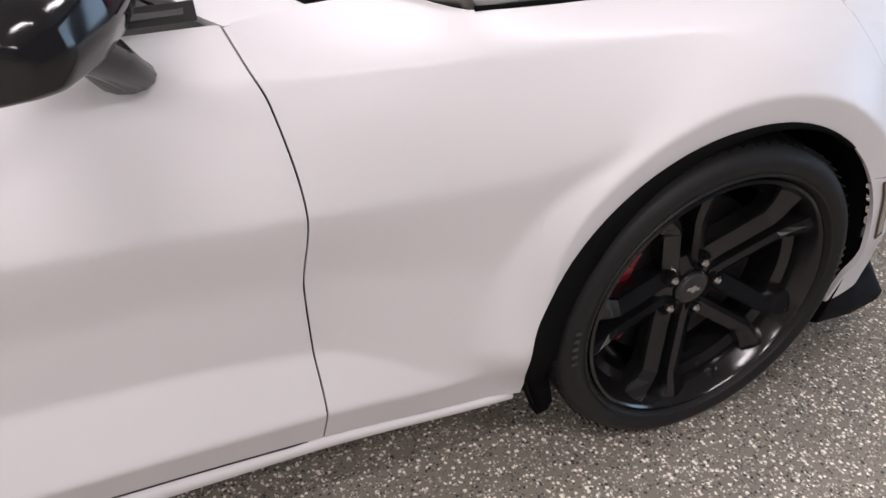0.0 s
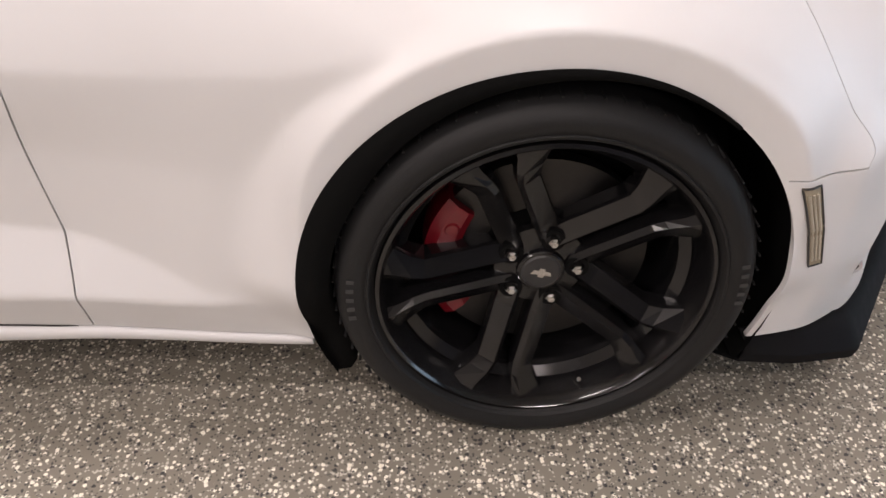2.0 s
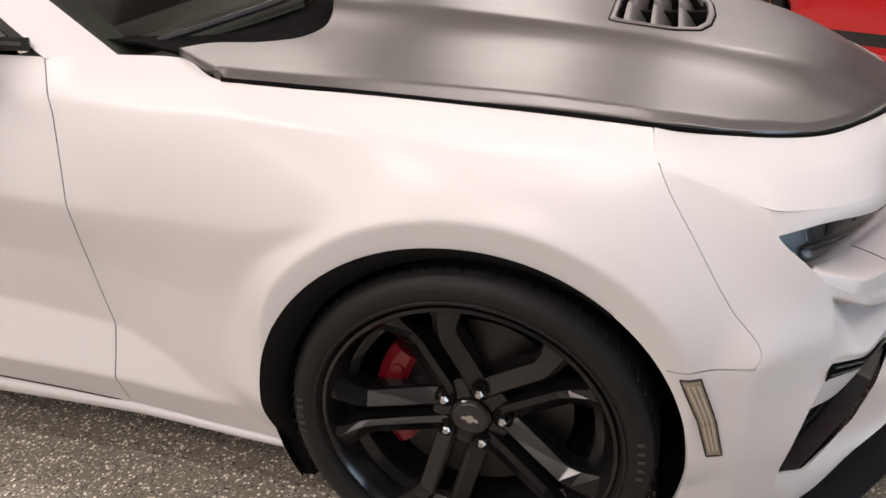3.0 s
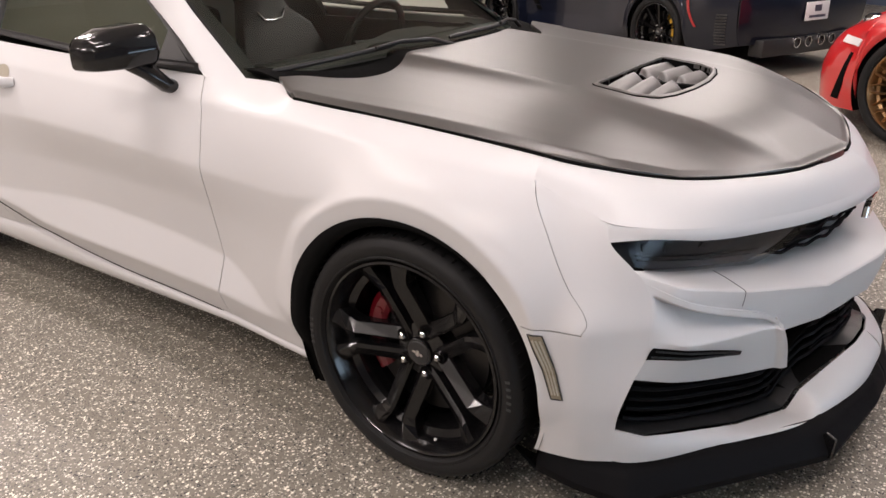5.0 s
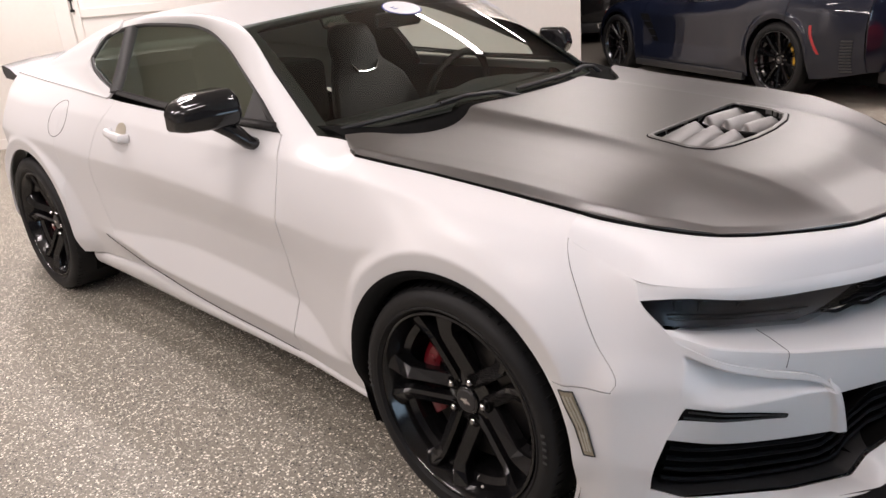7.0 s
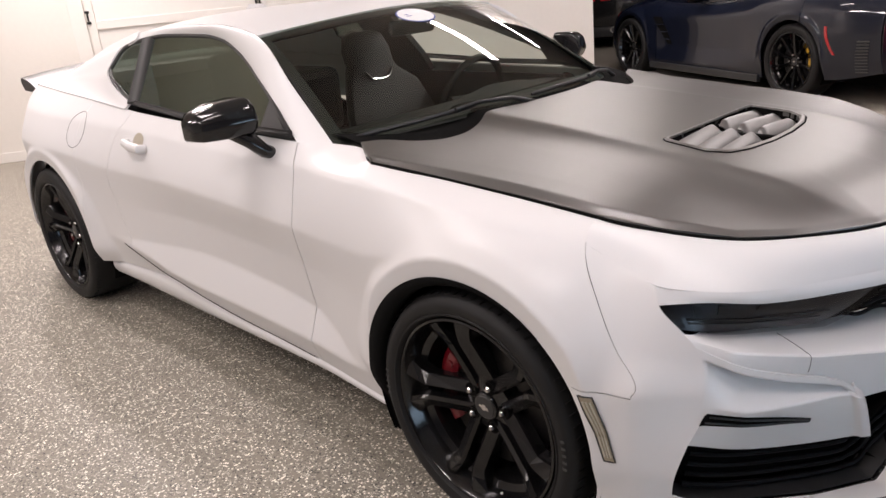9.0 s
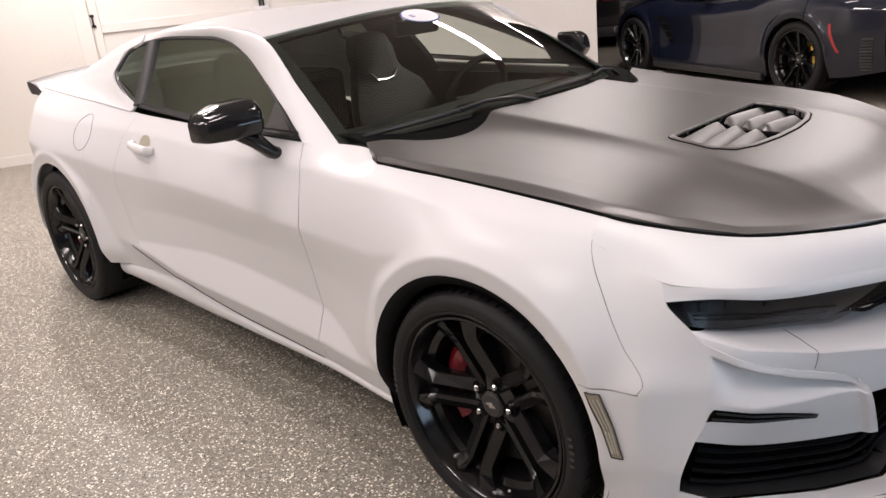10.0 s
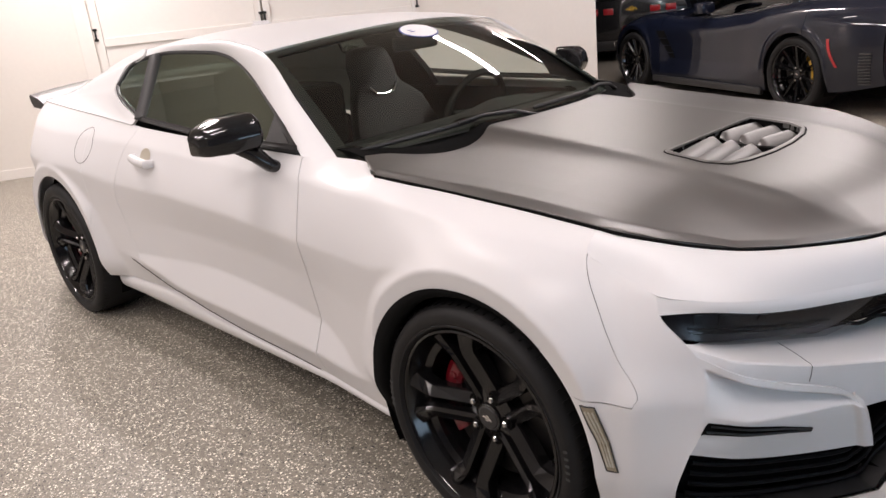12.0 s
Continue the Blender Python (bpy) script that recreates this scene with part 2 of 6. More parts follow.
def coons(bottom, top, left, right, nu, nv, bulge=(0, 0, 0), sharp=False):
    """A patch between four edges, as a grid of points [nv][nu]."""
    b, t, l, r = line(bottom, nu, sharp), line(top, nu, sharp), line(left, nv), line(right, nv)
    u, v = np.linspace(0, 1, nu)[None, :, None], np.linspace(0, 1, nv)[:, None, None]
    g = (1 - v) * b[None] + v * t[None] + (1 - u) * l[:, None] + u * r[:, None]
    g = g - ((1 - u) * (1 - v) * b[0] + u * (1 - v) * b[-1] + (1 - u) * v * t[0] + u * v * t[-1])
    return g + np.asarray(bulge) * np.sin(np.pi * u) ** 0.8 * np.sin(np.pi * v) ** 0.8


def grid_mesh(g, flip=False):
    """Vertices and faces of a grid of points."""
    nv, nu = g.shape[:2]
    faces = []
    for j in range(nv - 1):
        for i in range(nu - 1):
            a = j * nu + i
            f = (a, a + 1, a + nu + 1, a + nu)
            faces.append(f[::-1] if flip else f)
    return g.reshape(-1, 3).tolist(), faces


def link(name, verts, faces, mat, parent=None, label="", smooth=True, thick=0.0, auto=None):
    me = bpy.data.meshes.new(name)
    me.from_pydata([tuple(v) for v in verts], [], faces)
    me.validate()
    me.materials.append(mat)
    if smooth:
        me.polygons.foreach_set("use_smooth", [True] * len(me.polygons))
        if auto:
            me.set_sharp_from_angle(angle=radians(auto))
    ob = new(name, me)
    ob.parent = parent
    if label:
        tagged(ob, label)
    if thick:
        mod = ob.modifiers.new("thickness", "SOLIDIFY")
        mod.thickness, mod.offset = thick, -1
        if not auto:  # panel edges stay crisp
            seen = {}
            for p in me.polygons:
                for e in p.edge_keys:
                    seen[e] = seen.get(e, 0) + 1
            for e in me.edges:
                if seen.get(e.key, 0) == 1:
                    e.use_edge_sharp = True
    return ob


def part(name, bm, mat, parent, label="", smooth=False, auto=30):
    me = bpy.data.meshes.new(name)
    bmesh.ops.recalc_face_normals(bm, faces=bm.faces[:])
    bm.to_mesh(me)
    bm.free()
    me.materials.append(mat)
    if smooth:
        me.polygons.foreach_set("use_smooth", [True] * len(me.polygons))
        me.set_sharp_from_angle(angle=radians(auto))
    ob = new(name, me)
    ob.parent = parent
    if label:
        tagged(ob, label)
    return ob


def box(bm, x0, x1, y0, y1, z0, z1, bevel=0.0, m=None):
    made = bmesh.ops.create_cube(bm, size=1, matrix=(m or Matrix()) @ Matrix.LocRotScale(((x0 + x1) / 2, (y0 + y1) / 2, (z0 + z1) / 2), None, (abs(x1 - x0), abs(y1 - y0), abs(z1 - z0))))
    if bevel:
        edges = list({e for v in made["verts"] for e in v.link_edges})
        bmesh.ops.bevel(bm, geom=edges, offset=bevel, segments=2, affect="EDGES", profile=0.5)


def lathe(bm, profile, n=64, axis="y", centre=(0, 0, 0), closed=False):
    """Turns rows of (radius, along) round an axis."""
    rings = []
    for r, a in profile:
        ring = []
        for k in range(n):
            c, s = math.cos(2 * math.pi * k / n) * r, math.sin(2 * math.pi * k / n) * r
            p = (c, a, s) if axis == "y" else ((a, c, s) if axis == "x" else (c, s, a))
            ring.append(bm.verts.new(Vector(p) + Vector(centre)))
        rings.append(ring)
    pairs = list(zip(rings, rings[1:])) + ([(rings[-1], rings[0])] if closed else [])
    for a, b in pairs:
        for k in range(n):
            bm.faces.new((a[k], a[(k + 1) % n], b[(k + 1) % n], b[k]))
    return rings


def tube(bm, pts, radius, n=8, flat=1.0):
    """A tube along points; flat squeezes it upright."""
    pts = [Vector(p) for p in pts]
    rings = []
    for k, p in enumerate(pts):
        d = (pts[min(k + 1, len(pts) - 1)] - pts[max(k - 1, 0)]).normalized()
        side = d.cross(Vector((0, 0, 1))).normalized() if abs(d.z) < 0.95 else Vector((1, 0, 0))
        up = side.cross(d)
        r = radius[k] if isinstance(radius, (list, tuple)) else radius
        rings.append([bm.verts.new(p + side * math.cos(a) * r + up * math.sin(a) * r * flat) for a in [2 * math.pi * i / n for i in range(n)]])
    for a, b in zip(rings, rings[1:]):
        for i in range(n):
            bm.faces.new((a[i], a[(i + 1) % n], b[(i + 1) % n], b[i]))
    bm.faces.new(rings[0]), bm.faces.new(rings[-1][::-1])


def prism(bm, outline, depth, m=None):
    """A plate from an outline of (x, y), thick in z, set at the pose m."""
    m = m or Matrix()
    low, high = [bm.verts.new(m @ Vector((x, y, 0))) for x, y in outline], [bm.verts.new(m @ Vector((x, y, depth))) for x, y in outline]
    bm.faces.new(low[::-1]), bm.faces.new(high)
    for k in range(len(low)):
        j = (k + 1) % len(low)
        bm.faces.new((low[k], low[j], high[j], high[k]))


def mirrored(g):
    g = g.copy()
    g[..., 1] *= -1
    return g


def both_sides_of(name, grids, mat, parent, label="", thick=0.006):
    """One panel made of several grids that meet edge to edge, and its mirror."""
    obs = []
    for flip in (False, True):
        verts, faces = [], []
        for g in grids:
            v, f = grid_mesh(mirrored(g) if flip else g, flip)
            faces += [tuple(k + len(verts) for k in q) for q in f]
            verts += v
        obs.append(link(name, verts, faces, mat, parent, label, thick=thick))
    return obs


def both_sides(name, g, mat, parent, label="", thick=0.006, flip=False, auto=None):
    """One panel on the car's right and its mirror on the left."""
    obs = [link(name, *grid_mesh(g, flip), mat, parent, label, thick=thick, auto=auto)]
    obs.append(link(name, *grid_mesh(mirrored(g), not flip), mat, parent, label, thick=thick, auto=auto))
    return obs


# ---------------------------------------------------------------- the showroom
def plain_box(name, x0, x1, y0, y1, z0, z1, mat, m, label, category, bevel=0.0):
    bm = bmesh.new()
    box(bm, x0, x1, y0, y1, z0, z1, bevel)
    ob = part(name, bm, mat, None)
    ob.matrix_world = m
    return tagged(ob, label, category, kind="structure")


AT = room_pose(0, 0, 0)  # x along the panelled wall, y = -v


def build_room():
    plain_box("floor", -60, 60, -60, 60, -0.2, 0, FLOOR, pose(0, 0, 0), "grey epoxy floor with light and dark flakes", "floor")
    plain_box("ceiling", U0 - 0.2, U1 + 0.2, -V1 - 0.2, -VB + 0.2, CEIL, CEIL + 0.2, CEILING_WHITE, AT, "grey painted showroom ceiling", "ceiling")
    plain_box("wall_panelled", U0, WALL_END, 0.0, 0.16, 0, CEIL, WALL_WHITE, AT, "warm white painted wall with door leaves", "wall")
    plain_box("wall_return", WALL_END - 0.16, WALL_END, 0.163, -VB, 0, CEIL, DARK_WALL, AT, "charcoal wall of the adjoining bay", "wall")
    plain_box("wall_bay", WALL_END, U1, -VB - 0.16, -VB, 0, CEIL, DARK_WALL, AT, "charcoal rear wall of the adjoining bay", "wall")
    # These two walls are tinted to shape the bounced light, one of them unseen.
    plain_box("wall_dark", U1, U1 + 0.16, -V1, -VB, 0, CEIL, COOL_BOUNCE_WALL, AT, "showroom side wall tinted blue-grey for dim cool bounce", "wall")
    plain_box("wall_side", U0 - 0.16, U0, -V1, 0.16, 0, CEIL, WALL_WHITE, AT, "warm white painted side wall", "wall")
    plain_box("unseen_wall", U0, U1, -V1 - 0.16, -V1 - 0.03, 0, CEIL, COOL_BOUNCE_WALL, AT, "unseen wall tinted blue-grey for dim cool bounce, with two panes", "wall")
    # Unseen panes, added to go with the cool lamps.
    for k, (u, wide, high) in enumerate(UNSEEN_WINDOWS):
        m = room_pose(u, V1, 0)
        frame_ob = new(f"window_{k + 1}")
        frame_ob.matrix_world = m
        tagged(frame_ob, "unseen wide frosted door pane, added as a cool light source", "window", kind="structure")
        bm = bmesh.new()
        box(bm, -wide / 2, wide / 2, -0.028, -0.004, 0.1, 0.1 + high)
        part("pane", bm, PANE_GLOW, frame_ob)
        bm = bmesh.new()
        for x in (-wide / 2 - 0.05, wide / 2 + 0.05):
            box(bm, x - 0.05, x + 0.05, -0.03, 0.03, 0, high + 0.2)
        for z in (0.05, high + 0.15):
            box(bm, -wide / 2, wide / 2, -0.03, 0.03, z - 0.05, z + 0.05)
        part("window_frame", bm, FIXTURE, frame_ob)
    # black drapes behind the parked cars
    for u0, u1, v in ((6.6, 13.8, VB + 0.4),):
        xs = np.linspace(u0, u1, 420)
        g = np.array([[(x, -v + 0.06 * math.sin(x * 27 + 2 * math.sin(x * 3)), z) for x in xs] for z in np.linspace(0.03, CEIL - 0.05, 4)])
        ob = link("drape", *grid_mesh(g), DRAPE, None, thick=0.006)
        ob.matrix_world = AT
        tagged(ob, "black pleated drape hanging behind the parked cars", "curtain", kind="structure")


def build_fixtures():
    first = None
    # Housings are made up; no fixture is ever in view.
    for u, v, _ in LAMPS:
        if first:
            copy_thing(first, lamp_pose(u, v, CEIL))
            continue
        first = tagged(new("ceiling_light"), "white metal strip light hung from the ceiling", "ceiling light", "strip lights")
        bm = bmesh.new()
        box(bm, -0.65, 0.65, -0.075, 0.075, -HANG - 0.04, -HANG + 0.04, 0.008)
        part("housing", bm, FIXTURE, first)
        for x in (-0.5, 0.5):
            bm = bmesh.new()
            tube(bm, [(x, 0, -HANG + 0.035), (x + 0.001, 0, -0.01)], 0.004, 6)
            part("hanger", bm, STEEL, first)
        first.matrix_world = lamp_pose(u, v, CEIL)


def build_leaf(u0, u1, name_group):
    """A white framed door leaf, hinged, standing a little proud of the wall."""
    leaf = tagged(new("door_leaf"), "white framed door leaf with black strap hinges", "door", name_group)
    leaf.matrix_world = room_pose(u0, 0, 0)
    wide, top = u1 - u0, 2.75
    for n, (x0, x1, z0, z1) in {"stile": (0, 0.07, 0.02, top), "stile_b": (wide - 0.07, wide, 0.02, top)}.items():
        bm = bmesh.new()
        box(bm, x0, x1, -0.045, -0.002, z0, z1, 0.004)
        part("stile", bm, DOOR_WHITE, leaf)
    for z in (0.02, 1.19, top - 0.1):
        bm = bmesh.new()
        box(bm, 0.071, wide - 0.071, -0.043, -0.002, z, z + 0.085, 0.004)
        part("rail", bm, DOOR_WHITE, leaf)
    for z0, z1 in ((0.106, 1.189), (1.276, top - 0.101)):
        bm = bmesh.new()
        box(bm, 0.071, wide - 0.071, -0.024, -0.002, z0, z1)
        part("infill_panel", bm, DOOR_WHITE, leaf)
    for x in (-0.012, wide - 0.03):
        for z in (0.32, 1.25, 2.3):
            bm = bmesh.new()
            box(bm, x, x + 0.042, -0.055, -0.046, z + 0.1, z + 0.125, 0.002)
            box(bm, x, x + 0.042, -0.055, -0.046, z - 0.0, z + 0.025, 0.002)
            box(bm, x + 0.013, x + 0.029, -0.060, -0.046, z, z + 0.125, 0.003)
            part("hinge", bm, HINGE, leaf, "black iron hinge")
    return leaf


build_room()
build_fixtures()
for a, b in ((1.06, 2.71), (2.73, 4.38)):
    build_leaf(a, b, "white door leaves")
plain_box("trim", 0.90, 1.04, -0.03, -0.002, 0, 2.9, DOOR_WHITE, AT, "white door casing on the wall", "door casing", 0.004)
plain_box("baseboard", U0, 0.89, -0.015, -0.002, 0, 0.10, DOOR_WHITE, AT, "white baseboard along the wall", "baseboard", 0.003)


# ---------------------------------------------------------------- wheels
def spoke_arm(bm, turn, side, rows, lift=0.0):
    """One faceted arm of a forked spoke. Rows: radius, offset across, half width, depth."""
    er, et = Vector((math.cos(turn), 0, math.sin(turn))), Vector((-math.sin(turn), 0, math.cos(turn)))
    rings = []
    for r, off, hw, y in rows:
        sec = [(-hw, 0.034), (-hw * 0.85, 0.008), (-hw * 0.42, 0.0), (hw * 0.90, 0.015), (hw, 0.022), (hw * 0.88, 0.055), (-hw * 0.9, 0.055)]
        rings.append([bm.verts.new(er * r + et * (side * (off + a)) + Vector((0, y + d + lift, 0))) for a, d in sec])
    for a, b in zip(rings, rings[1:]):
        for k in range(7):
            j = (k + 1) % 7
            bm.faces.new((a[k], a[j], b[j], b[k]))
    bm.faces.new(rings[0]), bm.faces.new(rings[-1][::-1])


FORK = [(0.042, 0.0305, 0.0205, 0.060), (0.085, 0.0310, 0.0210, 0.050), (0.190, 0.0310, 0.0200, 0.021), (0.211, 0.0385, 0.0240, 0.016), (0.240, 0.0550, 0.0320, 0.010), (0.263, 0.0630, 0.0370, 0.006)]


def build_wheel(parent, m, radius=0.338, width=0.285, rim=0.272, style="fork", alloy=None, caliper=CALIPER_RED, first_turn=109.5, bolts=True, caliper_at=172.0, letters=True):
    """A wheel as one part of its car: y runs inward from the rim's outer lip."""
    w = new("wheel")
    w.parent = parent
    w.matrix_local = m
    alloy = alloy or WHEEL_BLACK
    R, k = radius, rim / 0.272
    bm = bmesh.new()
    lathe(bm, [(rim - 0.006, 0.016), (rim + 0.004, -0.002), (rim + 0.012, -0.009), (rim + 0.03, -0.015), (R - 0.026, -0.013), (R - 0.012, -0.004), (R - 0.004, 0.012), (R - 0.001, 0.03), (R, 0.07),
               (R, width - 0.09), (R - 0.002, width - 0.05), (R - 0.012, width - 0.02), (R - 0.04, width), (rim - 0.006, width - 0.02)], 96)
    part("tyre", bm, RUBBER, w, "black low-profile tyre", True, 50)
    bm = bmesh.new()  # shoulder sipes and rim guard
    lathe(bm, [(rim + 0.0055, -0.0065), (rim + 0.0085, -0.0115), (rim + 0.0125, -0.0125), (rim + 0.0145, -0.0095)], 96)
    for n in range(72):
        a = 2 * math.pi * n / 72
        box(bm, -0.0016, 0.0016, 0.004, 0.034, R - 0.0035, R - 0.0003, 0, pose(0, 0, 0, 0, math.degrees(a), 0))
    part("tread_rib", bm, RUBBER, w, smooth=False)
    bm = bmesh.new()
    lathe(bm, [(rim - 0.004, 0.02), (rim, 0.004), (rim - 0.002, -0.004), (rim - 0.008, -0.006), (rim - 0.013, 0.0), (rim - 0.016, 0.016), (rim - 0.025, 0.03), (rim - 0.028, 0.05),
               (rim - 0.045, 0.062), (rim - 0.05, 0.10), (rim - 0.05, width - 0.05), (rim - 0.02, width - 0.03)], 96)
    rim_ob = part("rim", bm, alloy, w, "satin black alloy rim" if alloy is WHEEL_BLACK else "bronze alloy rim", True, 35)
    bm = bmesh.new()
    turns = []
    if style == "fork":
        for n in range(5):
            turn = radians(first_turn + 72 * n)
            turns.append(turn + radians(36))
            for side in (-1, 1):
                spoke_arm(bm, turn, side, [(r * k if n_ < 5 else rim - 0.009, o * k, h * k, y) for n_, (r, o, h, y) in enumerate(FORK)])
    else:
        count, spread = (10, 0.022) if style == "split" else (12, 0.045)
        for n in range(count):
            turn = radians(first_turn + 360 / count * n)
            for side in (-1, 1):
                rows = [(0.05, 0.004, 0.008, 0.05), (0.12, 0.006, 0.0075, 0.035), (0.2, 0.012 + spread * 0.3, 0.007, 0.016), (rim - 0.008, spread, 0.009, 0.006)]
                spoke_arm(bm, turn, side, rows)
        turns = [radians(first_turn + 72 * n + 18) for n in range(5)]
    part("spokes", bm, alloy, w, "forked spokes")
    bm = bmesh.new()
    lathe(bm, [(0.0005, 0.0525), (0.036, 0.0525), (0.039, 0.055), (0.041, 0.062), (0.052, 0.066), (0.076, 0.07), (0.079, 0.08), (0.079, 0.12)], 48)
    part("hub", bm, alloy, w, smooth=True)
    bm = bmesh.new()
    lathe(bm, [(0.0005, 0.0495), (0.030, 0.050), (0.033, 0.0525)], 40)
    part("centre_cap", bm, TRIM_BLACK, w, smooth=True)
    if bolts:
        bm = bmesh.new()
        prism(bm, [(-0.018, -0.004), (-0.005, -0.004), (-0.005, -0.009), (0.005, -0.009), (0.005, -0.004), (0.018, -0.004), (0.014, 0.004), (0.005, 0.004), (0.005, 0.009), (-0.005, 0.009), (-0.005, 0.004), (-0.014, 0.004)], 0.0015, pose(0, 0.0495, 0, 90, 0, 0) @ pose(0, 0, 0, 0, 0, -12))
        part("cap_emblem", bm, STEEL, w, "small plain silver emblem")
        for turn in turns:
            c = Vector((math.cos(turn) * 0.06, 0, math.sin(turn) * 0.06))
            bm = bmesh.new()
            lathe(bm, [(0.0005, 0.046), (0.006, 0.046), (0.0095, 0.05), (0.0105, 0.056), (0.0105, 0.075)], 6, centre=c)
            part("lug_nut", bm, STEEL, w, "bright steel lug nut")
            bm = bmesh.new()
            lathe(bm, [(0.0125, 0.0585), (0.0195, 0.0575), (0.0195, 0.075)], 20, centre=c)
            part("lug_recess", bm, DARK_CAVITY, w, smooth=True)
        bm = bmesh.new()
        tube(bm, [(0.072, 0.035, -0.235), (0.074, 0.02, -0.222), (0.076, 0.012, -0.214)], 0.004, 8)
        part("valve", bm, STEEL, w, "small metal tyre valve")
    bm = bmesh.new()
    lathe(bm, [(0.075, 0.098), (0.105, 0.098), (0.185, 0.1), (0.185, 0.128), (0.105, 0.13)], 72)
    part("brake_disc", bm, DISC_STEEL, w, "grey steel brake disc", True, 30)
    bm = bmesh.new()
    lathe(bm, [(0.0005, 0.088), (0.078, 0.088), (0.098, 0.0965), (0.1, 0.12)], 40)
    part("disc_hat", bm, DARK_CAVITY, w, smooth=True)
    bm = bmesh.new()
    rows = []
    for n, a in enumerate(np.linspace(-38, 38, 13)):
        t = radians(caliper_at + a)
        edge = 1 - 0.3 * (abs(a) / 38) ** 4
        r0, r1 = 0.136 + 0.02 * (1 - edge), 0.194
        rows.append([bm.verts.new((math.cos(t) * r, y, math.sin(t) * r)) for r, y in ((r0, 0.088), (r0 + 0.012, 0.080), (r1 - 0.018, 0.078), (r1, 0.088), (r1, 0.155), (r0, 0.155))])
    for a, b in zip(rows, rows[1:]):
        for n in range(6):
            bm.faces.new((a[n], a[(n + 1) % 6], b[(n + 1) % 6], b[n]))
    bm.faces.new(rows[0]), bm.faces.new(rows[-1][::-1])
    for a in (-24, 0, 24):
        t = radians(caliper_at + a)
        lathe(bm, [(0.0005, 0.075), (0.010, 0.075), (0.013, 0.080)], 16, centre=(math.cos(t) * 0.162, 0, math.sin(t) * 0.162))
    part("brake_caliper", bm, caliper, w, "painted brake caliper")
    if letters:  # raised sidewall lettering as plain bars
        rm = (rim + R) / 2 + 0.004
        for start, count in ((172, 5), (-4, 5)):
            for n in range(count):
                a = start + n * 3.4
                t = radians(a)
                bm = bmesh.new()
                box(bm, -0.0035, 0.0035, -0.0008, 0.0008, -0.006, 0.006, 0, pose(math.cos(t) * rm, -0.0153, math.sin(t) * rm, 0, 90 - a, 0))
                part("sidewall_mark", bm, LETTER_GREY, w, "grey raised sidewall mark")
    return w


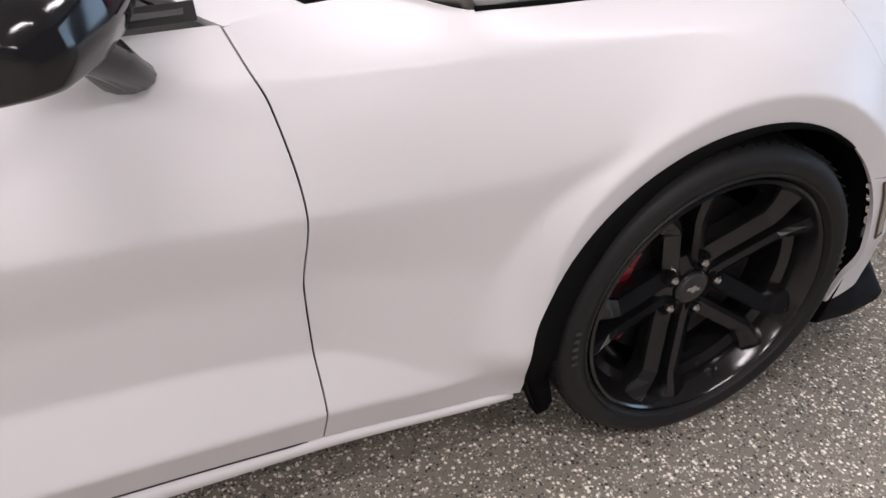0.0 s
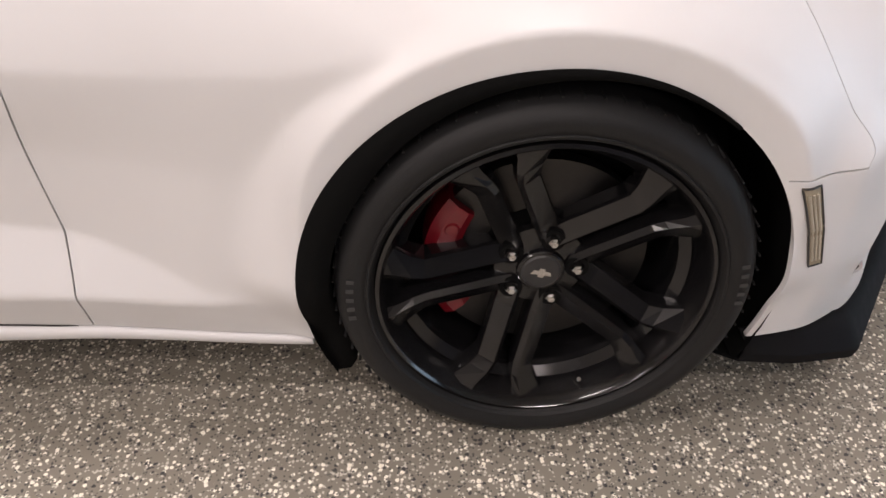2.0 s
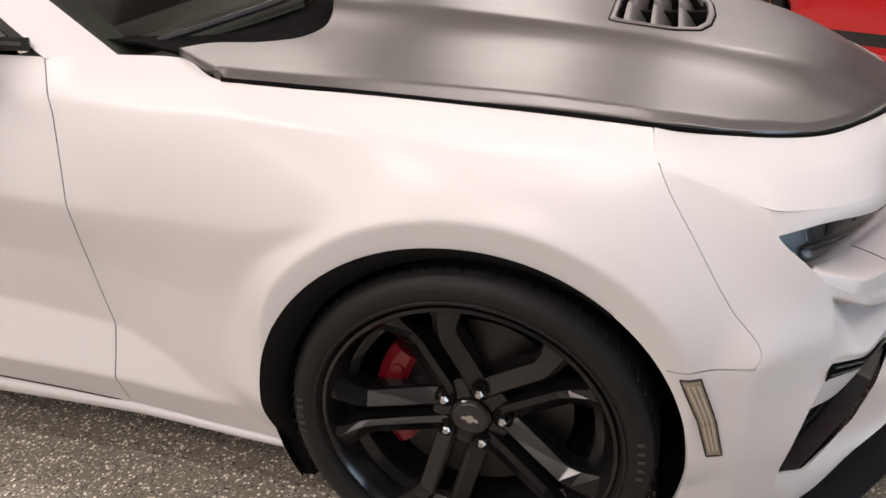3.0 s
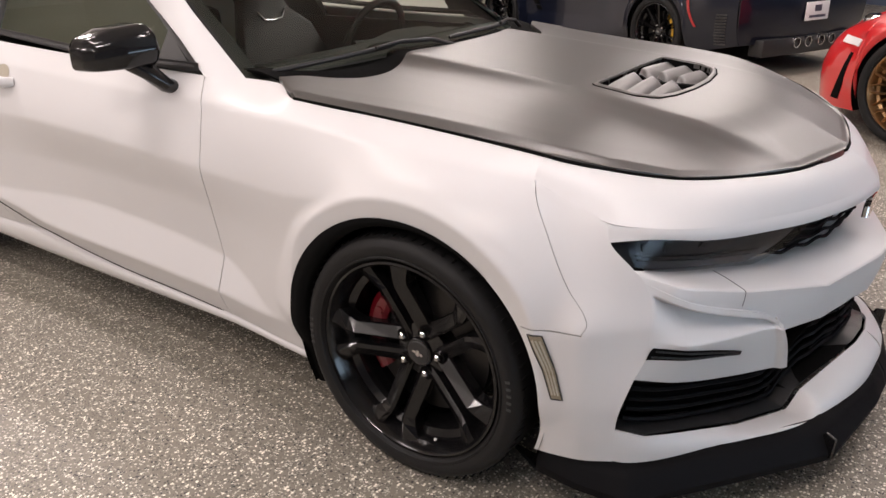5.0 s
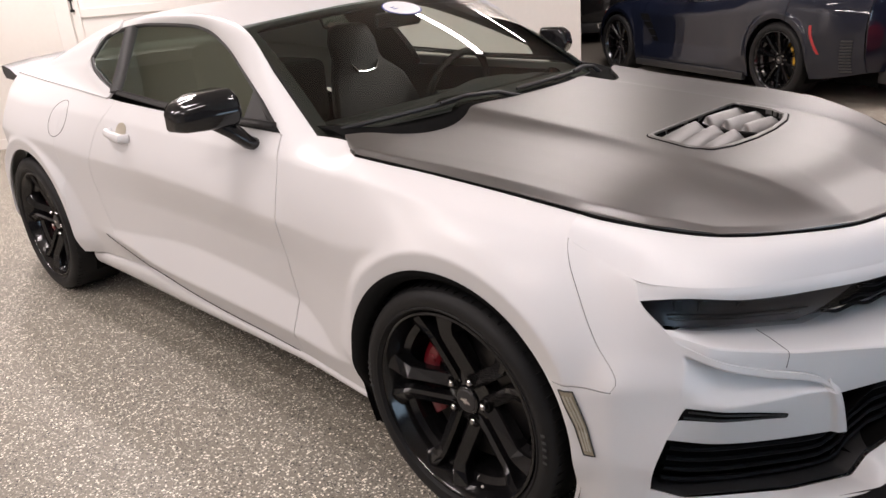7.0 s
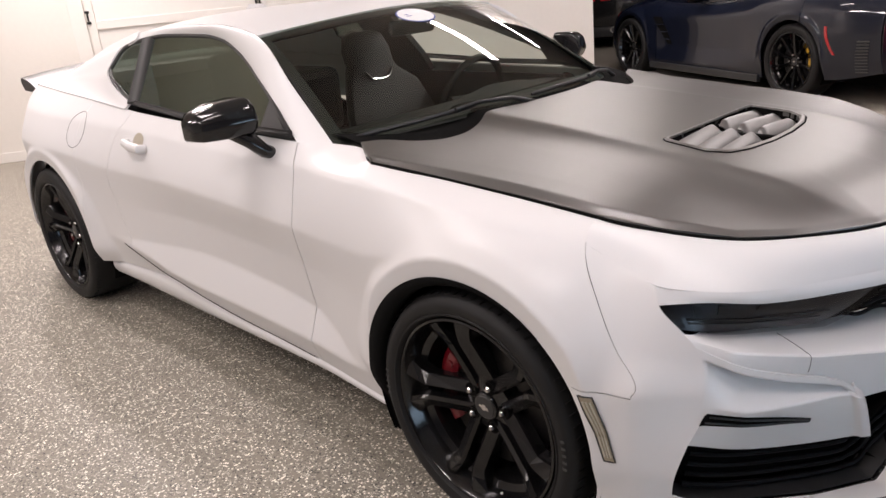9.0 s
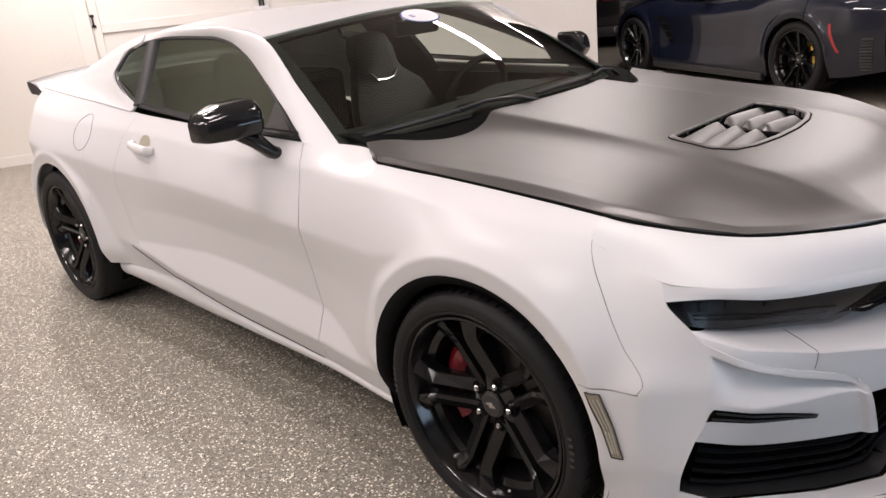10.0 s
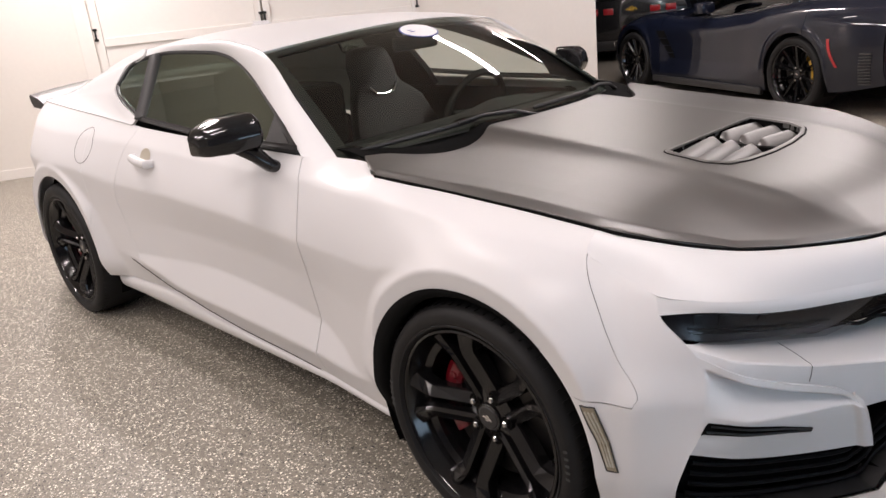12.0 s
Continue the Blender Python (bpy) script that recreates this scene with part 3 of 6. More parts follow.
# ---------------------------------------------------------------- sides of a car
class Side:
    """A car's flank: feature lines along its length, in rows of (x, half width, height), from the sill up to the top edge."""

    def __init__(self, lines, arches, crisp=0.0, rounds=2):
        self.lines = []
        for rows in lines:
            rows = sorted(rows)
            xs = [r[0] for r in rows]
            self.lines.append((smooth_curve(xs, [r[1] for r in rows]), smooth_curve(xs, [r[2] for r in rows])))
        self.arches, self.crisp, self.rounds = arches, crisp, rounds
        self.kept = None
        self.span = (min(r[0] for r in lines[0]), max(r[0] for r in lines[0]))

    STEP, Z0, Z1 = 0.006, 0.10, 1.12

    def outline(self, x):
        """Half width at every height step across the car at x, before its edges are softened."""
        w = np.array([float(l[0](x)) for l in self.lines])
        z = np.array([float(l[1](x)) for l in self.lines])
        z = np.maximum.accumulate(z + np.arange(len(z)) * 1e-4)
        z6 = z[6]
        cut = 3
        s = np.r_[0, np.cumsum(np.hypot(np.diff(w[cut:]), np.diff(z[cut:])))]
        at = np.linspace(0, s[-1], 60)
        roll = 1 - self.crisp
        mixed = [np.interp(at, s, c[cut:]) * (1 - roll) + smooth_curve(s, c[cut:])(at) * roll for c in (w, z)]
        ws = np.r_[np.interp(np.linspace(0, cut, 25), np.arange(cut + 1), w[: cut + 1])[:-1], mixed[0]]
        zs = np.r_[np.interp(np.linspace(0, cut, 25), np.arange(cut + 1), z[: cut + 1])[:-1], mixed[1]]
        zs = np.maximum.accumulate(zs + np.arange(len(zs)) * 1e-7)
        slope = (ws[-1] - ws[-6]) / max(zs[-1] - zs[-6], 1e-4)
        ws, zs = np.r_[ws, ws[-1] + 0.1 * max(slope, -4)], np.r_[zs, zs[-1] + 0.1]
        z = np.arange(self.Z0, self.Z1, self.STEP)
        w = np.interp(z, zs, ws)
        for xc, zc, r0, lip, band in self.arches:
            r = np.hypot(x - xc, z - zc)
            d = r - r0
            fade = np.clip((zc + 0.03 - z) / 0.17, 0, 1)
            rim = lip - 0.05 * fade * fade * (3 - 2 * fade)
            up = np.clip(((z - zc) / np.maximum(r, 1e-6) - 0.15) / 0.55, 0, 1)
            up = up * up * (3 - 2 * up)
            flat, fall = band * up, 0.34 + 0.36 * up
            flare = np.where(d < flat, rim - 0.008 + 0.15 * np.maximum(d, 0), rim - 0.008 + 0.15 * flat - fall * (d - flat) - (0.6 + 0.8 * up) * (d - flat) ** 2)
            k = 0.006
            swell = np.maximum(w, flare) + k * np.exp(-np.abs(w - flare) / k) * 0.5 - w
            roof = np.clip((z6 + 0.015 - z) / 0.075, 0, 1)
            w = w + swell * roof * roof * (3 - 2 * roof) * np.clip((r0 + 0.34 - r) / 0.1, 0, 1)
        return w

    def table(self):
        lo, hi = self.span
        self.xs = np.arange(lo, hi + self.STEP, self.STEP)
        t = np.stack([self.outline(x) for x in self.xs])
        for _ in range(self.rounds):
            e = np.pad(t, 1, mode="edge")
            t = 0.25 * (e[:-2, 1:-1] + 2 * e[1:-1, 1:-1] + e[2:, 1:-1])
            e = np.pad(t, 1, mode="edge")
            t = 0.25 * (e[1:-1, :-2] + 2 * e[1:-1, 1:-1] + e[1:-1, 2:])
        self.kept = t

    def width(self, x, z):
        if self.kept is None:
            self.table()
        t = self.kept
        a, b = (x - self.xs[0]) / self.STEP, (z - self.Z0) / self.STEP
        i, j = min(max(int(a), 1), t.shape[0] - 3), min(max(int(b), 1), t.shape[1] - 3)
        a, b = min(max(a - i, 0.0), 1.0), min(max(b - j, 0.0), 1.0)

        def cubic(p, q):
            return p[0] * (-0.5 * q + q * q - 0.5 * q**3) + p[1] * (1 - 2.5 * q * q + 1.5 * q**3) + p[2] * (0.5 * q + 2 * q * q - 1.5 * q**3) + p[3] * (-0.5 * q * q + 0.5 * q**3)

        return float(cubic([cubic(t[i + k, j - 1 : j + 3], b) for k in (-1, 0, 1, 2)], a))

    def zline(self, n):
        return lambda x: float(self.lines[n][1](x))

    def panel(self, left, right, low, high, us, nv, top_power=1.0):
        """A trimmed panel: left and right are functions of height, low and high of length."""
        g = np.zeros((nv, len(us), 3))
        for i, u in enumerate(us):
            ends = []
            for f in (low, high):
                x = 0.5 * (left(0.5) + right(0.5))
                for _ in range(40):
                    z = f(x)
                    x += 0.5 * ((1 - u) * left(z) + u * right(z) - x)
                ends.append(f(x))
            for j in range(nv):
                v = 1 - (1 - j / (nv - 1)) ** top_power
                z = ends[0] + (ends[1] - ends[0]) * v
                x = (1 - u) * left(z) + u * right(z)
                g[j, i] = (x, -self.width(x, z), z)
        return g


def by_height(rows):
    """x as a function of height, from rows of (height, x)."""
    rows = sorted(rows)
    f = smooth_curve([r[0] for r in rows], [r[1] for r in rows])
    return lambda z: float(f(z))


def arch_low(side, other):
    """The lower edge of a panel with wheel arches cut out of it."""
    def f(x):
        z = other(x)
        for xc, zc, r0, *_ in side.arches:
            if abs(x - xc) < r0:
                z = max(z, zc + math.sqrt(r0 * r0 - (x - xc) ** 2))
        return z
    return f


def spread(lo, hi, arches, n):
    """Columns along a panel, closer together where an arch stands upright."""
    xs = list(np.linspace(lo, hi, n))
    for xc, r0 in arches:
        xs += [xc + r0 * math.cos(a) for a in np.linspace(0.02, math.pi - 0.02, n)] + [xc - r0 - 0.001, xc + r0 + 0.001]
    xs = sorted(x for x in xs if lo <= x <= hi)
    keep = [xs[0]]
    for x in xs[1:]:
        if x - keep[-1] > 2e-3:
            keep.append(x)
    return [(x - lo) / (hi - lo) for x in keep]


def wheel_liner(parent, x, zc, r, w0, w1):
    for s in (-1, 1):
        bm = bmesh.new()
        rings = []
        for y in (w0, w1):
            rings.append([bm.verts.new((x + r * math.cos(a), s * y, zc + r * math.sin(a))) for a in np.linspace(radians(-28), radians(208), 40)])
        for k in range(39):
            bm.faces.new((rings[0][k], rings[0][k + 1], rings[1][k + 1], rings[1][k]))
        bm.faces.new(rings[1])
        part("wheel_liner", bm, DARK_CAVITY, parent, "black wheel arch liner", True)


# ---------------------------------------------------------------- the white coupe
FLANK = Side([
    [(-3.82, 0.60, 0.36), (-3.3, 0.82, 0.26), (-2.81, 0.86, 0.20), (-2.4, 0.845, 0.20), (-1.6, 0.835, 0.185), (-0.8, 0.832, 0.185), (-0.4, 0.845, 0.17), (0, 0.88, 0.20), (0.35, 0.90, 0.205), (0.45, 0.885, 0.21), (0.53, 0.845, 0.21), (0.62, 0.78, 0.205)],
    [(-3.82, 0.62, 0.42), (-3.3, 0.84, 0.32), (-2.81, 0.88, 0.25), (-2.4, 0.862, 0.275), (-1.8, 0.850, 0.298), (-1.54, 0.848, 0.270), (-1.2, 0.848, 0.247), (-0.8, 0.850, 0.232), (-0.4, 0.86, 0.205), (0, 0.89, 0.25), (0.35, 0.905, 0.26), (0.45, 0.895, 0.27), (0.53, 0.855, 0.27), (0.62, 0.79, 0.27)],
    [(-3.82, 0.63, 0.50), (-3.3, 0.86, 0.42), (-2.81, 0.915, 0.42), (-2.4, 0.89, 0.42), (-2.2, 0.890, 0.420), (-1.9, 0.893, 0.392), (-1.7, 0.893, 0.358), (-1.1, 0.890, 0.338), (-0.75, 0.887, 0.322), (-0.52, 0.885, 0.300), (-0.4, 0.885, 0.30), (0, 0.895, 0.32), (0.35, 0.915, 0.36), (0.45, 0.905, 0.36), (0.53, 0.86, 0.36), (0.62, 0.80, 0.36)],
    [(-3.82, 0.64, 0.53), (-3.3, 0.87, 0.46), (-2.81, 0.92, 0.46), (-2.4, 0.893, 0.45), (-2.22, 0.889, 0.436), (-1.95, 0.872, 0.448), (-1.45, 0.846, 0.478), (-1.1, 0.843, 0.463), (-0.75, 0.844, 0.425), (-0.64, 0.858, 0.378), (-0.52, 0.882, 0.315), (-0.4, 0.889, 0.33), (0, 0.90, 0.36), (0.35, 0.918, 0.40), (0.45, 0.908, 0.40), (0.53, 0.861, 0.40), (0.62, 0.80, 0.40)],
    [(-3.82, 0.65, 0.66), (-3.3, 0.86, 0.62), (-2.81, 0.925, 0.62), (-2.4, 0.905, 0.60), (-2.15, 0.89, 0.60), (-1.45, 0.860, 0.61), (-0.75, 0.864, 0.58), (-0.4, 0.894, 0.53), (0, 0.905, 0.52), (0.35, 0.92, 0.52), (0.45, 0.908, 0.54), (0.53, 0.855, 0.55), (0.62, 0.79, 0.55)],
    [(-3.82, 0.64, 0.79), (-3.5, 0.775, 0.80), (-3.15, 0.905, 0.80), (-2.81, 0.938, 0.80), (-2.5, 0.928, 0.79), (-2.15, 0.905, 0.76), (-1.7, 0.897, 0.76), (-1.25, 0.896, 0.748), (-0.8, 0.896, 0.722), (-0.55, 0.901, 0.708), (-0.4, 0.910, 0.705), (-0.28, 0.919, 0.722), (0, 0.934, 0.766), (0.25, 0.918, 0.722), (0.36, 0.894, 0.665), (0.45, 0.868, 0.63), (0.53, 0.828, 0.62), (0.62, 0.77, 0.61)],
    [(-3.82, 0.60, 0.93), (-3.5, 0.725, 0.955), (-3.15, 0.83, 0.95), (-2.81, 0.862, 0.945), (-2.5, 0.855, 0.94), (-2.15, 0.84, 0.93), (-1.7, 0.838, 0.92), (-1.25, 0.836, 0.905), (-0.8, 0.835, 0.90), (-0.4, 0.845, 0.885), (0, 0.850, 0.862), (0.285, 0.806, 0.833), (0.37, 0.803, 0.80), (0.46, 0.80, 0.765), (0.53, 0.79, 0.735), (0.62, 0.75, 0.70)],
    [(-3.82, 0.56, 1.0), (-3.5, 0.65, 1.035), (-3.15, 0.72, 1.04), (-2.81, 0.75, 1.03), (-2.45, 0.765, 1.015), (-2.15, 0.775, 1.0), (-1.8, 0.785, 0.988), (-1.3, 0.79, 0.975), (-0.81, 0.787, 0.965), (-0.68, 0.745, 0.962), (-0.56, 0.728, 0.956), (-0.45, 0.787, 0.934), (-0.134, 0.757, 0.907), (0.278, 0.739, 0.871), (0.46, 0.70, 0.84), (0.62, 0.55, 0.81)],
], [(0.0, 0.338, 0.381, 0.940, 0.052), (-2.812, 0.345, 0.388, 0.9465, 0.05)], 0.6, 1)
FLANK_W = FLANK.width


def on_flank(x, z, out=0.0):
    return (x, -FLANK_W(x, z) - out, z)


DOOR_FRONT = by_height([(0.2, -0.765), (0.35, -0.755), (0.43, -0.757), (0.57, -0.760), (0.72, -0.746), (0.87, -0.766), (0.92, -0.786), (0.97, -0.806)])
DOOR_REAR = by_height([(0.2, -1.97), (0.4, -2.06), (0.574, -2.12), (0.677, -2.138), (0.786, -2.10), (0.874, -2.072), (0.963, -2.014), (1.02, -1.995)])
FENDER_FRONT = by_height([(0.5, 0.462), (0.545, 0.463), (0.56, 0.470), (0.63, 0.42), (0.73, 0.357), (0.834, 0.292), (0.88, 0.275)])
CORNER_FRONT = by_height([(0.20, 0.53), (0.30, 0.535), (0.437, 0.565), (0.50, 0.583), (0.58, 0.58), (0.65, 0.556), (0.678, 0.531), (0.728, 0.478), (0.765, 0.46), (0.80, 0.37), (0.833, 0.288)])
GAP = 0.0016
PANEL = 0.010

HOOD_EDGE = [(-0.56, 0.728, 0.957), (-0.45, 0.787, 0.936), (-0.134, 0.757, 0.909), (0.278, 0.739, 0.873), (0.413, 0.69, 0.848), (0.545, 0.595, 0.823), (0.63, 0.48, 0.810), (0.735, 0.277, 0.795), (0.79, 0.02, 0.788)]
UPPER_LIP = [(0.288, 0.806, 0.832), (0.37, 0.803, 0.80), (0.46, 0.80, 0.767), (0.525, 0.768, 0.757), (0.630, 0.672, 0.746), (0.708, 0.510, 0.730), (0.792, 0.32, 0.717), (0.856, 0.12, 0.711), (0.878, 0.0, 0.710)]
LAMP_TOP = [(0.480, 0.810, 0.729), (0.540, 0.768, 0.733), (0.638, 0.670, 0.719), (0.718, 0.508, 0.700), (0.802, 0.32, 0.688), (0.864, 0.12, 0.684), (0.884, 0.0, 0.684)]
LAMP_LOW = [(0.531, 0.812, 0.676), (0.578, 0.733, 0.650), (0.648, 0.597, 0.625), (0.758, 0.364, 0.589), (0.82, 0.15, 0.578), (0.83, 0.0, 0.576)]
BAR_TOP = [(0.556, 0.822, 0.660), (0.615, 0.77, 0.636), (0.723, 0.589, 0.584), (0.845, 0.333, 0.528), (0.925, 0.08, 0.532), (0.935, 0.0, 0.532)]
FANG_TOP = [(0.560, 0.826, 0.650), (0.616, 0.782, 0.615), (0.673, 0.685, 0.571), (0.75, 0.533, 0.514), (0.772, 0.487, 0.478), (0.792, 0.440, 0.355)]
BAR_LOW = [(0.781, 0.44, 0.40), (0.843, 0.281, 0.416), (0.915, 0.06, 0.424), (0.92, 0.0, 0.424)]
FANG_LOW = [(0.566, 0.838, 0.438), (0.627, 0.734, 0.396), (0.703, 0.588, 0.36), (0.79, 0.425, 0.334)]
OPEN_LOW = [(0.535, 0.860, 0.300), (0.59, 0.80, 0.271), (0.726, 0.542, 0.205), (0.806, 0.37, 0.18), (0.825, 0.333, 0.228), (0.912, 0.083, 0.275), (0.92, 0.0, 0.277)]
LIP_LOW = [(0.53, 0.845, 0.21), (0.553, 0.832, 0.205), (0.70, 0.65, 0.195), (0.873, 0.39, 0.188), (0.96, 0.09, 0.188), (0.965, 0.0, 0.188)]


def right(rows, dx=0.0, dw=0.0, dz=0.0):
    """Rows of (x, half width, height) as points on the car's right."""
    return [(x + dx, -(w + dw), z + dz) for x, w, z in rows]


def hood_height(x, w):
    """Raised middle with a crest on each side, a shallow valley beyond it and a chamfered rim."""
    xs = [r[0] for r in HOOD_EDGE]
    ze = float(smooth_curve(xs, [r[2] for r in HOOD_EDGE])(x))
    best, ahead = 1.0, 1.0
    for n, (a, b) in enumerate(zip(HOOD_EDGE[1:], HOOD_EDGE[2:])):
        dx, dw = b[0] - a[0], b[1] - a[1]
        t = min(1.0, max(0.0, ((x - a[0]) * dx + (w - a[1]) * dw) / (dx * dx + dw * dw)))
        away = math.hypot(x - a[0] - t * dx, w - a[1] - t * dw)
        best = min(best, away)
        if n >= 4:
            ahead = min(ahead, away)
    if x < -0.45:
        best = max(0.0, np.interp(x, xs, [r[1] for r in HOOD_EDGE]) - w + 0.02)
    rim = float(np.interp(x, [-0.5, 0.1, 0.40, 0.58, 0.7], [0.012, 0.015, 0.010, 0.004, 0.003]))
    wide = float(np.interp(x, [-0.5, 0.0, 0.45, 0.7], [0.020, 0.028, 0.024, 0.016]))
    lift = float(np.interp(best, [0, wide, wide * 4, 1], [0, 1, 1.12, 1.12])) * rim
    top = float(smooth_curve([-0.6, -0.42, 0.05, 0.165, 0.357, 0.55, 0.68, 0.8], [1.003, 0.991, 0.948, 0.936, 0.914, 0.887, 0.864, 0.838])(x))
    wc = float(smooth_curve([-0.5, -0.42, -0.13, 0.07, 0.25, 0.38, 0.54, 0.72, 0.8], [0.306, 0.306, 0.305, 0.310, 0.323, 0.333, 0.322, 0.290, 0.28])(x))
    soft = float(np.interp(x, [-0.4, 0.2, 0.6], [0.85, 1.0, 1.3]))
    fall = [1.0, 0.992, 0.965, 0.92, 0.64, 0.36, 0.21, 0.10, 0.0]
    hump = float(smooth_curve([0, wc - 0.06, wc, wc + 0.012, wc + 0.045 * soft, wc + 0.095 * soft, wc + 0.15 * soft, wc + 0.24 * soft, wc + 0.47], fall)(w))
    front = float(smooth_curve([0, 0.05, 0.12, 0.22, 0.36, 2.0], [0, 0.32, 0.70, 0.93, 1.0, 1.0])(ahead))
    return ze + lift + (top - ze - rim) * hump * front


def meet_corner(g, back=0.0, cols=9):
    """Draws the outer end of a front panel to the edge of the bumper corner."""
    for row in g:
        z = row[0][2]
        goal = np.array(on_flank(CORNER_FRONT(z) - back, z, -back))
        step = goal - row[0]
        for k in range(cols):
            f = 1 - k / cols
            row[k] += step * f * f * (3 - 2 * f)


def build_coupe():
    car = tagged(new("sports_coupe"), "white sports coupe with satin black hood and black wheels", "car")
    top = lambda x: FLANK.zline(7)(x) - 0.001  # noqa: E731
    sill = lambda x: FLANK.zline(1)(x) + 0.002  # noqa: E731

    def round_arch(n, beside):
        xc, zc, r0 = FLANK.arches[n][:3]
        return lambda x: max(beside(x), zc + math.sqrt(max(r0 * r0 - (x - xc) ** 2, 0)))

    cut = lambda z: -0.3812  # noqa: E731
    behind = FLANK.panel(lambda z: DOOR_FRONT(z) + GAP, cut, sill, top, list(np.linspace(0, 1, 60)), 120, 1.2)
    over = FLANK.panel(cut, lambda z: FENDER_FRONT(z) - GAP * 0.4, round_arch(0, lambda x: 0.338 if x < 0.33 else 0.5435), top, spread(-0.3812, 0.463, [(0.0, 0.381)], 90), 90, 1.1)
    both_sides_of("fender", [behind, over], WHITE_PAINT, car, "white front fender", PANEL)
    doors = both_sides("door", FLANK.panel(DOOR_REAR, lambda z: DOOR_FRONT(z) - GAP, lambda x: FLANK.zline(1)(x) + 0.002, lambda x: FLANK.zline(7)(x) - 0.001, list(np.linspace(0, 1, 110)), 120, 1.2), WHITE_PAINT, car, "closed white door", PANEL)
    fore, aft = (lambda z: -2.4238), (lambda z: -3.2002)
    ahead = FLANK.panel(fore, lambda z: DOOR_REAR(z) - GAP * 1.6, sill, lambda x: FLANK.zline(7)(x), list(np.linspace(0, 1, 40)), 64, 1.3)
    over = FLANK.panel(aft, fore, round_arch(1, lambda x: 0.345), lambda x: FLANK.zline(7)(x), spread(-3.2002, -2.4238, [(-2.812, 0.388)], 60), 56, 1.3)
    rear = FLANK.panel(lambda z: -3.82, aft, FLANK.zline(0), lambda x: FLANK.zline(7)(x), list(np.linspace(0, 1, 30)), 56, 1.3)
    both_sides_of("rear_quarter", [ahead, over, rear], WHITE_PAINT, car, "white rear quarter panel", PANEL)
    # sill, with its rounded lower lip
    xs = np.linspace(-2.42, -0.39, 60)
    g = []
    for k, (dw, t) in enumerate(((-0.01, 1.0), (0.004, 0.86), (0.010, 0.6), (0.010, 0.3), (0.002, 0.06), (-0.03, 0.0), (-0.12, 0.0))):
        g.append([(x, -(float(FLANK.lines[0][0](x)) * (1 - t) + float(FLANK.lines[1][0](x)) * t + dw), FLANK.zline(0)(x) * (1 - t) + FLANK.zline(1)(x) * t - 0.001) for x in xs])
    both_sides("sill", np.array(g)[::-1], WHITE_PAINT, car, "white side sill", PANEL)
    # front bumper corners, below and ahead of the fender seam
    arch = FLANK.arches[0]
    low_left = lambda z: math.sqrt(max(arch[2] ** 2 - (z - arch[1]) ** 2, 0))  # noqa: E731
    both_sides("bumper_corner", FLANK.panel(low_left, CORNER_FRONT, lambda x: 0.207, lambda x: 0.5405, list(np.linspace(0, 1, 30)), 44), WHITE_PAINT, car, "white bumper corner", PANEL)
    both_sides("bumper_corner", FLANK.panel(lambda z: FENDER_FRONT(z) + GAP * 0.4, CORNER_FRONT, lambda x: 0.5405, lambda x: 0.8325, list(np.linspace(0, 1, 30)), 44), WHITE_PAINT, car, "white bumper corner", PANEL)
    # nose between hood and headlamps
    edge = right(HOOD_EDGE[3:], 0.003, 0.003, -0.002)
    edge[-1] = (0.793, 0.0, 0.786)
    lip = right(UPPER_LIP)
    g = coons(lip, edge, [lip[0], (0.283, -0.775, 0.856), edge[0]], [lip[-1], (0.842, 0.0, 0.753), edge[-1]], 90, 26, (0.004, 0, 0.006))
    both_sides("nose_panel", g, WHITE_PAINT, car, "white nose panel above the headlamps", 0.008)
    # under the lip: recess with headlamps and upper grille
    brow = np.stack([line(right(LAMP_TOP), 70) * (1 - t) + line(right(UPPER_LIP[2:]), 70) * t + np.array((0.003, 0, 0)) * math.sin(math.pi * t) for t in np.linspace(0, 1, 8)])
    meet_corner(brow)
    both_sides("nose_brow", brow, WHITE_PAINT, car, "white brow above the headlamps", 0.006)
    lip_in = right(LAMP_TOP, -0.004, -0.002, -0.002)
    back_top, back_low = right(LAMP_TOP, -0.055, -0.02, -0.012), right(LAMP_LOW, -0.05, -0.015, 0.004)
    both_sides("lip_return", np.stack([line(lip_in, 60), line(back_top, 60)]), TRIM_BLACK, car, "black return under the nose", 0.002)
    both_sides("grille_backing", np.stack([line(back_low, 60), line(back_top, 60)]), DARK_CAVITY, car, "black backing of the upper grille", 0.002)
    lens = np.stack([line(right(LAMP_LOW, -0.006, -0.003, 0.002), 60), line(right(LAMP_TOP, -0.010, -0.004, -0.004), 60)])
    lens = np.stack([lens[0] * (1 - t) + lens[1] * t + np.array((0.008, 0, 0)) * math.sin(math.pi * t) for t in np.linspace(0, 1, 8)])
    meet_corner(lens, 0.003)
    cut = 31
    slanted = np.stack([np.stack([np.interp(np.linspace(0, 25 + 1.7 * j, cut), np.arange(60), row[:, c]) for c in range(3)], 1) for j, row in enumerate(lens)])
